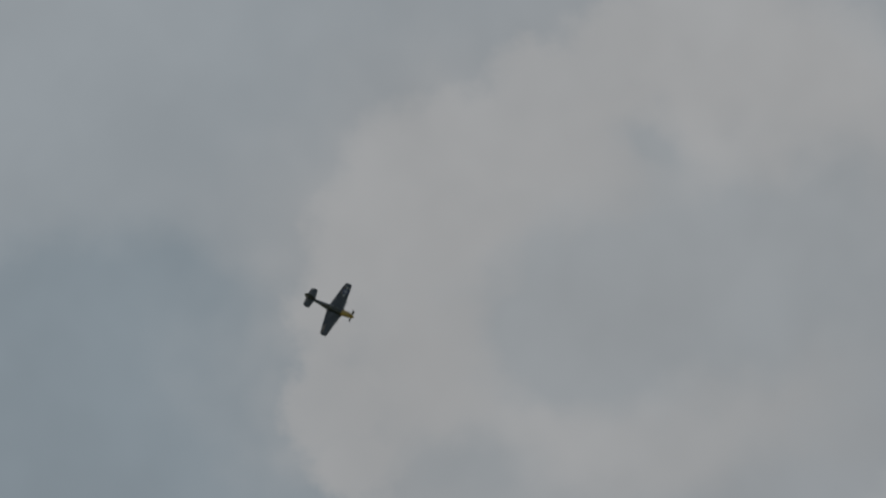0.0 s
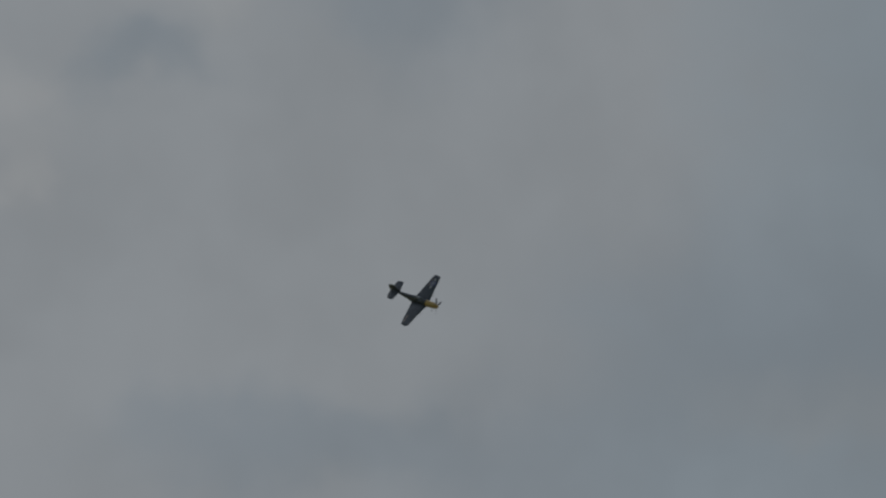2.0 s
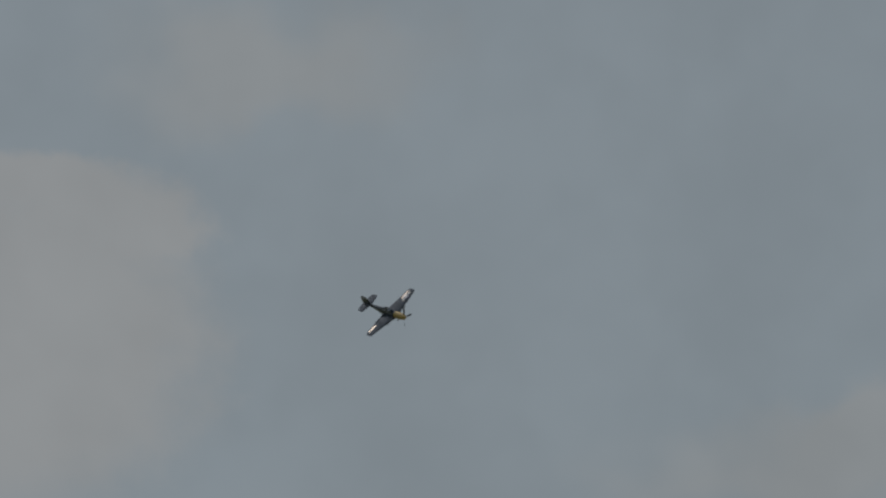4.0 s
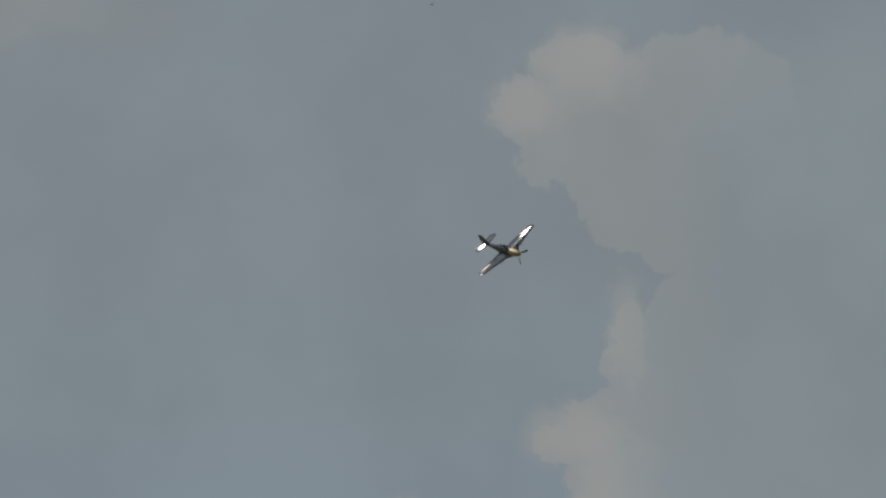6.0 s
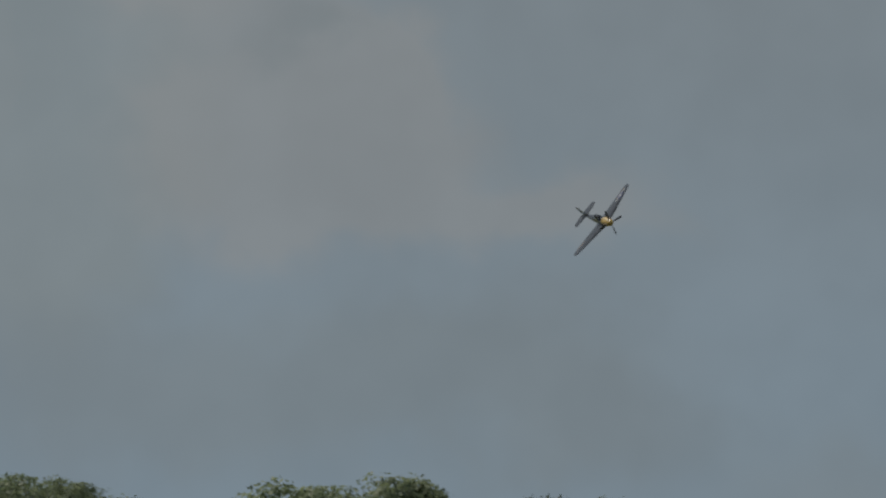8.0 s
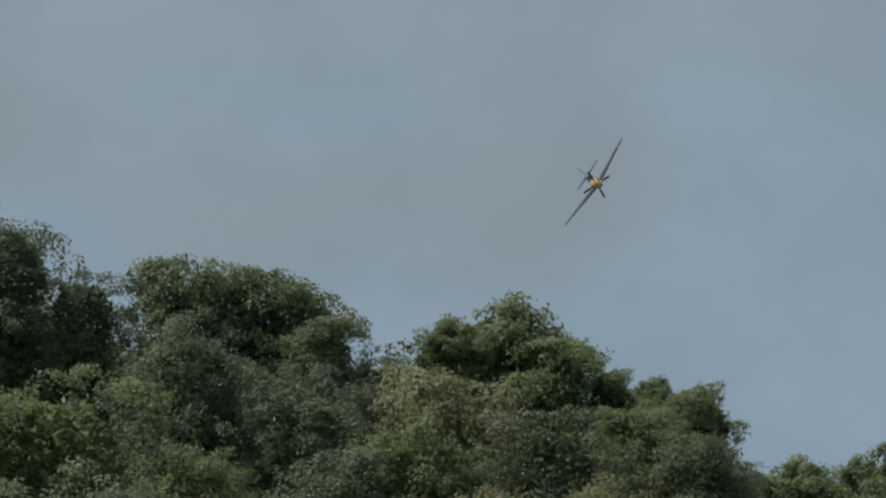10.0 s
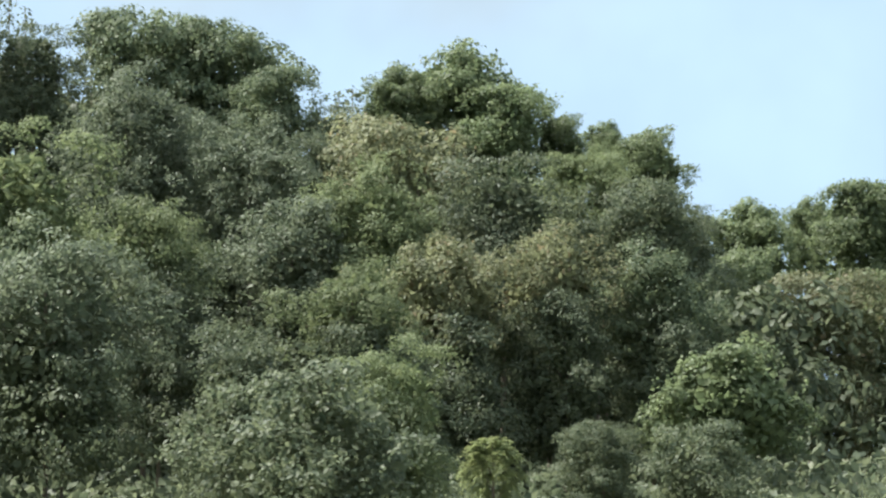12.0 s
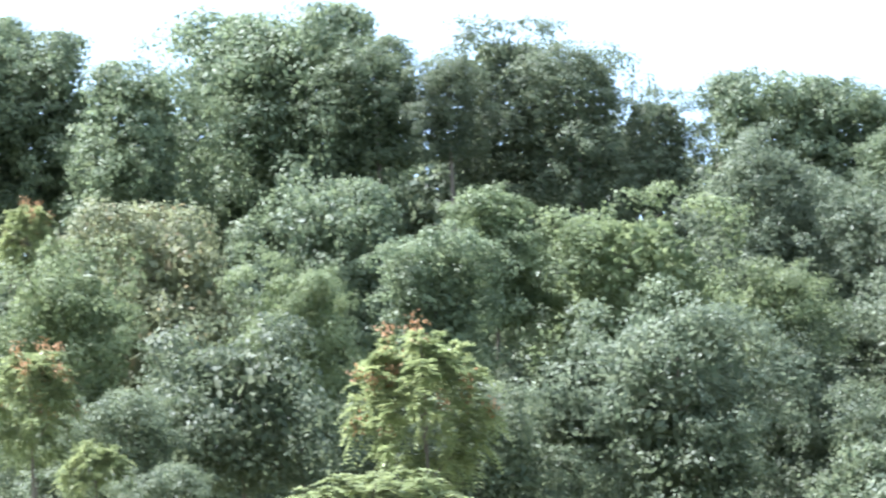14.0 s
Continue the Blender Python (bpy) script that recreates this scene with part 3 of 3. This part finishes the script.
# lobes, lobe radius, leaves, leaf length, leaf width share, sprigs, peak
KINDS = {
    "oak": (58, 1.62, 17500, 0.27, 0.66, 80, 0.0),
    "ash": (58, 1.55, 15000, 0.27, 0.52, 100, 0.15),
    "poplar": (56, 1.48, 15500, 0.265, 0.80, 140, 0.22),
    "locust": (62, 1.42, 17500, 0.23, 0.56, 100, 0.08),
    "silver": (58, 1.55, 16000, 0.27, 0.48, 110, 0.08),
    "rust": (60, 1.48, 15500, 0.26, 0.60, 90, 0.08),
    "deep": (46, 1.70, 3500, 0.50, 0.66, 20, 0.0),
}
TALL, ROUND = 12.5, 6.5
LOOK = {
    "deep": ("broadleaf_tree", "shaded green tree deep in the wood", "tree"),
    "oak": ("broadleaf_tree", "tall dark green leafy tree in a dense thicket", "tree"),
    "ash": ("broadleaf_tree", "dull green leafy tree crowded among others", "tree"),
    "poplar": ("poplar_tree", "fresh green poplar with loose round leaf tufts", "tree"),
    "locust": ("locust_tree", "feathery yellow-green tree with fine leaves", "tree"),
    "silver": ("willow_tree", "silvery grey-green tree with narrow shiny leaves", "tree"),
    "rust": ("broadleaf_tree", "olive green tree with some browning leaves", "tree"),
    "sumac": ("sumac_tree", "bright green sumac with long fronds and orange seed heads", "tree"),
}
CROWNS = {}
for seed, (kind, (lobes, lobe_r, count, leaf, slim, sprigs, peak)) in enumerate(KINDS.items()):
    for form, deep_by, share in (("tall", TALL, 1.0), ("round", ROUND, 0.48)):
        CROWNS[kind, form] = []
        for variant in range(2):
            rng = np.random.default_rng(100 * seed + variant + (50 if form == "tall" else 0))
            pos, axis, nor, size = crown_leaves(rng, deep_by, int(lobes * share), lobe_r, int(count * share), leaf, int(sprigs * share), peak)
            data = leaf_mesh("crown", pos, axis, nor, size, size * slim)
            data.materials.append(LEAF[kind])
            CROWNS[kind, form].append(data)


def sumac_crown(rng, fronds=130, leaflets=11):
    """Long pinnate fronds arching out of branch ends; size as the other crowns."""
    P, A, N, S = [], [], [], []
    tips = []
    for i in range(fronds):
        d = unit(rng.normal(size=3) + np.array([0, 0, 0.5]))
        hub = d * np.array([3.0, 3.0, 3.6]) * rng.uniform(0.5, 1.0)
        tips.append(hub)
        for j in range(5):
            out = unit(d * 0.6 + rng.normal(size=3) * 0.8 + np.array([0, 0, 0.35]))
            long = rng.uniform(0.8, 1.3)
            side = unit(np.cross(out, np.array([0, 0, 1.0])) + 1e-6)
            for k in range(leaflets):
                s = (k + 1) / leaflets
                p = hub + out * long * s + np.array([0, 0, -0.70 * s * s * long])
                for sg in (1, -1):
                    P.append(p)
                    A.append(unit(side * sg + out * 0.35 + np.array([0, 0, -0.25]) + rng.normal(size=3) * 0.12))
                    N.append(unit(np.array([0, 0, 1.0]) + rng.normal(size=3) * 0.3))
                    S.append(0.40 * (1.1 - 0.5 * abs(s - 0.4)))
    P, A, N, S = np.array(P), np.array(A), np.array(N), np.array(S)
    leaves = leaf_mesh("crown", P, A, N, S, S * 0.32)
    leaves.materials.append(LEAF["sumac"])
    tips = np.array(tips)
    some = tips[tips[:, 2] > -0.8]
    some = some[rng.choice(len(some), 17, replace=False)]
    q = np.repeat(some, 45, axis=0)
    q = q * 1.12 + rng.normal(size=q.shape) * np.array([0.20, 0.20, 0.28]) + np.array([0, 0, 0.25])
    n = unit(rng.normal(size=q.shape))
    seeds = leaf_mesh("seed_head", q, unit(rng.normal(size=q.shape)), n, np.full(len(q), 0.19), np.full(len(q), 0.13))
    seeds.materials.append(SEED)
    return leaves, seeds


SUMACS = [sumac_crown(np.random.default_rng(900 + i)) for i in range(2)]


def trunk_mesh():
    """A tapered, slightly bent trunk of height 1 and foot radius about 0.02."""
    rings = []
    for k in range(9):
        z = k / 8
        r = 0.020 * (1 - 0.75 * z) + 0.012 * max(0, 0.12 - z) / 0.12
        bx, by = 0.012 * math.sin(3 * z), 0.010 * math.sin(4 * z + 1)
        rings.append([(bx + r * math.cos(2 * math.pi * i / 10), by + r * math.sin(2 * math.pi * i / 10), z) for i in range(10)])
    data = bpy.data.meshes.new("trunk")
    bm = loft(rings)
    bm.to_mesh(data)
    bm.free()
    data.materials.append(BARK)
    data.shade_smooth()
    return data


def limb_mesh():
    """A tapered limb of length 1 that rises along z and bends outwards."""
    rings = []
    for k in range(6):
        z = k / 5
        r = 0.022 * (1 - 0.85 * z)
        rings.append([(0.10 * z * z + r * math.cos(2 * math.pi * i / 7), r * math.sin(2 * math.pi * i / 7), z) for i in range(7)])
    data = bpy.data.meshes.new("limb")
    bm = loft(rings)
    bm.to_mesh(data)
    bm.free()
    data.materials.append(BARK)
    return data


TRUNK, LIMB = trunk_mesh(), limb_mesh()
pick_rng = random.Random(7)


def plant_tree(group, kind, x, y, height, width, form=None):
    name, label, category = LOOK[kind]
    if height < 4:
        label = label.replace("tall ", "low ")
    tree = root(name, pose(x, y, 0), label, category, group)
    s = width / (8.2 if kind == "sumac" else 8.7)
    form = form or ("tall" if height > 0.9 * TALL * s else "round")
    depth = {"tall": TALL, "round": ROUND}[form] * s
    if kind == "sumac":
        depth = 9.0 * s
    tall = 1.0 if depth < height - 0.1 else (height - 0.1) / depth
    depth *= tall
    stem = part("trunk", TRUNK, None, tree)
    stem.scale = (max(height, 4) * 0.5, max(height, 4) * 0.5, height - 0.25 * depth)
    for i in range(4):
        limb = part("limb", LIMB, None, tree)
        a = i * math.pi / 2 + pick_rng.uniform(-0.4, 0.4)
        reach = min(0.35 * depth, 3.2 * s)
        limb.matrix_local = pose(0, 0, height - (0.85 - 0.16 * i) * depth, 0, 0, math.degrees(a)) @ pose(0, 0, 0, 0, pick_rng.uniform(25, 50)) @ Matrix.Diagonal((reach, reach, reach, 1))
    size = Matrix.Translation((0, 0, height - (depth / 2 if kind == "sumac" else 0.0))) @ pose(0, 0, 0, pick_rng.uniform(-6, 6), pick_rng.uniform(-6, 6), pick_rng.uniform(0, 360)) @ Matrix.Diagonal((s * pick_rng.uniform(0.9, 1.15), s * pick_rng.uniform(0.9, 1.15), s * tall, 1))
    if kind == "sumac":
        leaves, seeds = pick_rng.choice(SUMACS)
        part("crown", leaves, None, tree).matrix_local = size
        if height > 4 and y > 83:
            heads = part("seed_head", seeds, None, tree, "dull orange seed clusters")
            heads.matrix_local = size
            tagged(heads, kind="stuff")
    else:
        part("crown", pick_rng.choice(CROWNS[kind, form]), None, tree).matrix_local = size
    return tree


# kind, x, y, height, crown width, and the form of the crown where it spreads over shade
back = [
    ("oak", -31.1, 146.7, 17.0, 4.6),
    ("oak", -33.7, 146.2, 16.3, 5.0),
    ("ash", -36.6, 145.6, 16.3, 6.0),
    ("oak", -28.3, 147.3, 16.3, 3.8),
    ("oak", -24.6, 142.9, 14.9, 3.9),
    ("oak", -22.1, 149.3, 16.8, 5.1),
    ("oak", -20.3, 147.6, 16.8, 5.5),
    ("oak", -18.0, 145.9, 15.7, 2.6),
    ("ash", -15.8, 145.1, 15.1, 2.1),
    ("ash", -14.2, 148.3, 16.3, 4.0),
    ("ash", -12.2, 146.5, 15.4, 3.3),
    ("ash", -10.0, 147.7, 14.1, 2.5),
    ("oak", -6.7, 148.9, 14.6, 4.2),
    ("oak", -4.3, 149.9, 14.3, 3.7),
    ("oak", -3.0, 147.0, 12.7, 2.5),
    ("ash", -1.3, 148.0, 11.7, 2.0),
    ("poplar", 2.5, 149.0, 13.4, 4.2),
    ("poplar", 0.8, 147.0, 12.7, 2.3),
    ("poplar", 3.9, 146.9, 12.3, 2.5),
    ("poplar", 5.4, 147.9, 11.4, 1.5),
    ("poplar", 6.8, 149.8, 11.3, 1.5),
    ("poplar", 7.8, 146.8, 10.9, 2.1),
    ("oak", -29.4, 148.1, 17.0, 2.2),
]
far = [
    ("poplar", 11.9, 160.6, 9.4, 3.1),
    ("poplar", 14.3, 165.4, 9.8, 2.0),
    ("poplar", 15.5, 161.3, 10.3, 2.9),
    ("poplar", 17.3, 163.1, 10.0, 2.7),
    ("ash", 10.0, 159.7, 9.3, 1.6),
    ("poplar", 10.7, 149.6, 7.5, 3.3),
    ("rust", 12.9, 145.4, 6.7, 3.6),
    ("poplar", 15.3, 147.2, 6.9, 3.6),
    ("oak", 20.2, 158.8, 9.9, 5.2),
    ("poplar", 23.6, 158.3, 9.8, 5.6),
]
middle = [
    ("silver", -6.7, 138.8, 12.1, 3.9),
    ("silver", -3.4, 137.0, 10.6, 3.1),
    ("locust", -9.7, 129.6, 9.9, 4.5),
    ("locust", -5.7, 124.9, 7.8, 3.3, "round"),
    ("rust", 1.2, 138.0, 10.5, 4.8),
    ("locust", -0.2, 131.0, 8.9, 3.8),
    ("ash", 3.4, 134.0, 9.3, 3.6),
    ("locust", 6.0, 136.9, 9.9, 2.4),
    ("ash", 7.1, 134.8, 8.8, 3.5),
    ("ash", 8.4, 136.7, 8.2, 1.8),
    ("silver", -2.1, 130.0, 7.9, 3.8, "round"),
    ("rust", 1.4, 126.0, 7.0, 3.8, "round"),
    ("rust", 4.4, 126.9, 7.1, 3.0, "round"),
    ("oak", 7.1, 127.8, 6.6, 2.9, "round"),
    ("oak", -16.0, 122.0, 9.9, 3.8),
    ("poplar", -12.9, 128.3, 10.0, 2.4),
    ("rust", -19.9, 119.4, 9.3, 4.5),
]
front = [
    ("locust", -0.5, 118.0, 6.0, 2.8, "round"),
    ("silver", -7.5, 115.8, 6.7, 4.4, "round"),
    ("ash", -2.9, 110.0, 4.3, 2.8),
    ("locust", 0.2, 109.0, 4.0, 2.8),
    ("poplar", 8.8, 123.7, 4.2, 3.5),
    ("oak", -13.2, 117.3, 8.4, 2.5),
    ("locust", -15.7, 111.9, 7.6, 2.9),
    ("locust", -20.1, 107.1, 7.6, 3.3),
]
low = [
    ("ash", -1.1, 105.0, 3.3, 4.7),
    ("ash", 4.7, 103.9, 2.2, 1.7),
    ("ash", 7.0, 105.8, 2.2, 2.4),
    ("ash", -15.5, 101.8, 5.8, 4.6),
    ("ash", -14.4, 86.8, 2.7, 1.9),
    ("ash", -17.1, 97.5, 4.3, 2.2),
]
sumac = [
    ("sumac", -11.0, 95.4, 5.6, 3.5),
    ("sumac", -17.6, 90.3, 5.2, 2.3),
    ("sumac", -16.1, 88.5, 3.4, 1.6),
    ("sumac", -10.8, 85.3, 2.8, 4.9),
    ("sumac", -21.4, 109.9, 9.1, 1.9),
    ("sumac", 2.3, 98.0, 2.1, 1.6),
]
under = [("ash", x + 0.4, y - 0.5, height - 0.52 * width, 0.95 * width) for kind, x, y, height, width, *form in middle + front if form]
hidden = []
for i in range(15):
    x = -41.0 + 3.3 * i
    hidden.append(("deep", x, 160.0 + 2.0 * math.sin(2.3 * i), (14.2 if x < -9 else 12.6 if x < -2.5 else 10.9) + 0.4 * math.sin(1.7 * i) - 0.3, 6.6))
between = [("deep", -29.0 + 3.0 * i, 141.0 + 2.0 * math.sin(2.9 * i), 9.4 - 0.22 * i + 0.5 * math.sin(1.3 * i), 5.5) for i in range(14)]
between += [("ash", -24.0 + 3.3 * i, 127.0 + 1.5 * math.sin(2.1 * i), 7.0 - 0.30 * i + 0.4 * math.sin(1.9 * i), 4.0) for i in range(5)]
between += [("ash", -21.0 + 3.1 * i, 112.0 + 1.5 * math.sin(3.3 * i), 5.0 - 0.20 * i + 0.3 * math.sin(2.2 * i), 3.2) for i in range(4)]
for row, group in ((hidden, "trees deep in the wood"), (between, "young trees in the thicket"), (under, "young trees under the crowns"), (back, "tall trees at the back"), (far, "far lower trees"), (middle, "middle trees"), (front, "front trees"), (low, "low trees at the edge"), (sumac, "sumacs at the edge")):
    for tree in row:
        plant_tree(group, *tree)


# ---- slender half-bare stems that stand out of the wood ----
def plant_sapling(x, y, height):
    rng = np.random.default_rng(int(1000 + 10 * abs(x)))
    tree = root("sapling", pose(x, y, 0), "slender half-bare sapling above the thicket", "sapling", "slender saplings")
    stem = part("trunk", TRUNK, None, tree)
    stem.scale = (2.2, 2.2, height)
    n = 260
    t = rng.uniform(0.72, 1.0, n)
    spread = 0.30 * (1.02 - t) / 0.28 + 0.06
    pos = np.stack([rng.normal(size=n) * spread, rng.normal(size=n) * spread, t * height], 1)
    nor = unit(rng.normal(size=(n, 3)) + np.array([0, 0, 0.5]))
    size = rng.uniform(0.10, 0.20, n)
    data = leaf_mesh("crown", pos, unit(np.cross(nor, rng.normal(size=(n, 3)))), nor, size, size * 0.6)
    part("crown", data, LEAF["ash"], tree)
    for i in range(7):
        limb = part("limb", LIMB, None, tree)
        limb.matrix_local = pose(0, 0, height * (0.70 + 0.035 * i), 0, 0, 137 * i) @ pose(0, 0, 0, 0, 35) @ Matrix.Diagonal((0.5, 0.5, 0.75, 1))


plant_sapling(-10.7, 148.6, 15.0)
plant_sapling(-10.3, 149.6, 14.8)
plant_sapling(-0.6, 147.0, 12.2)
plant_sapling(-1.0, 146.0, 12.0)
plant_sapling(-8.3, 148.8, 14.5)
plant_sapling(-13.2, 149.4, 16.3)

# ---- undergrowth that closes the wood below and behind ----
def build_undergrowth():
    rng = np.random.default_rng(55)
    n = 40000
    y = rng.uniform(112, 172, n)
    x = rng.uniform(-0.30, 0.17, n) * y
    k = 0.5 + 0.5 * np.sin(x * 0.9 + 1.7 * np.sin(y * 0.35)) * np.cos(y * 0.5 + 0.6 * x)
    top = np.clip(0.4 + (y - 112) * 0.08, 0.4, 4.6) * (0.55 + 0.5 * k)
    z = top * rng.uniform(0.05, 1.0, n) ** 0.6
    pos = np.stack([x, y, z], 1)
    nor = unit(rng.normal(size=(n, 3)) + np.array([0, -0.3, 0.6]))
    axis = unit(np.cross(nor, rng.normal(size=(n, 3))))
    size = rng.uniform(0.22, 0.42, n)
    data = leaf_mesh("undergrowth", pos, axis, nor, size, size * 0.6)
    data.materials.append(LEAF["ash"])
    return tagged(part("undergrowth", data, None, None), "dense green leafy undergrowth beneath the trees", "undergrowth", kind="stuff")


build_undergrowth()

# ---- flight ----
# seconds, place, way of the nose, way of the cockpit
FLIGHT = [
    (0, (-634.62, 476.97, 432.01), (0.504, 0.764, -0.404), (0.819, -0.571, -0.058)),
    (0.5, (-604.73, 509.71, 401.49), (0.608, 0.670, -0.426), (0.749, -0.662, 0.026)),
    (1, (-573.67, 542.38, 370.60), (0.700, 0.563, -0.440), (0.664, -0.739, 0.110)),
    (1.5, (-539.04, 574.22, 342.88), (0.774, 0.446, -0.448), (0.570, -0.799, 0.189)),
    (2, (-505.77, 598.80, 319.83), (0.829, 0.325, -0.455), (0.472, -0.842, 0.260)),
    (2.5, (-470.22, 621.86, 297.11), (0.867, 0.197, -0.458), (0.368, -0.872, 0.323)),
    (3, (-433.63, 643.35, 274.48), (0.888, 0.062, -0.455), (0.258, -0.886, 0.384)),
    (3.5, (-396.38, 663.51, 253.35), (0.894, -0.059, -0.444), (0.164, -0.885, 0.443)),
    (4, (-358.48, 682.34, 233.74), (0.889, -0.164, -0.427), (0.084, -0.869, 0.501)),
    (4.5, (-319.83, 697.20, 215.08), (0.875, -0.260, -0.407), (0.011, -0.841, 0.551)),
    (5, (-280.34, 705.42, 196.81), (0.852, -0.354, -0.386), (-0.067, -0.809, 0.589)),
    (5.5, (-239.92, 704.37, 178.37), (0.815, -0.452, -0.363), (-0.158, -0.776, 0.611)),
    (6, (-198.57, 694.04, 159.77), (0.763, -0.550, -0.339), (-0.263, -0.743, 0.615)),
    (6.5, (-158.74, 680.79, 142.39), (0.705, -0.638, -0.309), (-0.370, -0.703, 0.608)),
    (7, (-121.73, 664.60, 126.89), (0.637, -0.718, -0.279), (-0.476, -0.652, 0.591)),
    (7.5, (-87.84, 645.98, 112.69), (0.551, -0.794, -0.258), (-0.580, -0.586, 0.566)),
    (8, (-57.64, 625.34, 99.32), (0.453, -0.857, -0.245), (-0.673, -0.509, 0.536)),
    (8.5, (-31.39, 603.10, 87.59), (0.344, -0.909, -0.234), (-0.756, -0.417, 0.505)),
    (9, (-10.36, 580.09, 76.97), (0.230, -0.946, -0.227), (-0.816, -0.314, 0.484)),
    (9.5, (6.13, 559.69, 67.10), (0.133, -0.967, -0.216), (-0.846, -0.229, 0.488)),
    (10, (18.06, 541.75, 57.98), (0.056, -0.978, -0.202), (-0.846, -0.159, 0.516)),
    (10.5, (25.37, 523.95, 49.31), (-0.005, -0.984, -0.179), (-0.829, -0.100, 0.553)),
    (11, (27.99, 503.99, 40.79), (-0.050, -0.988, -0.143), (-0.809, -0.044, 0.586)),
    (11.3, (27.29, 490.00, 35.63), (-0.071, -0.991, -0.112), (-0.801, -0.010, 0.599)),
    (11.5, (25.88, 479.85, 32.17), (-0.082, -0.993, -0.087), (-0.797, 0.013, 0.604)),
    (11.6, (24.99, 474.77, 30.45), (-0.087, -0.993, -0.075), (-0.795, 0.024, 0.607)),
    (12.6, (21.00, 420.00, 21.00), (-0.100, -0.994, -0.050), (-0.750, 0.030, 0.660)),
    (14, (14.00, 348.00, 14.00), (-0.100, -0.995, 0.000), (-0.650, 0.050, 0.760)),
]


def attitude(place, nose, top):
    f = Vector(nose).normalized()
    left = Vector(top).cross(f).normalized()
    up = f.cross(left)
    m = Matrix((f, left, up)).transposed().to_4x4()
    m.translation = place
    return m


def motions():
    walk(aircraft, [(t, attitude(p, f, u)) for t, p, f, u in FLIGHT])
    walk(propeller, [(i * 0.1, pose(2.55, 0, 0, 67 - 72 * i)) for i in range(141)])
    walk(soaring_bird, [(t, aim_bird(a, e)) for t, a, e in ((0.0, -20.6, 14.9), (5.3, -17.137, 15.325), (5.5, -16.974, 15.272), (6.0, -16.852, 15.141), (14.0, -12.0, 15.4))])


def aim_bird(a, e):
    a, e = radians(a), radians(e)
    place = EYE + 430 * Vector((math.sin(a) * math.cos(e), math.cos(a) * math.cos(e), math.sin(e)))
    return attitude(place, (0.3, -0.9, 0.0), (-0.75, 0.1, 0.5))


motions()
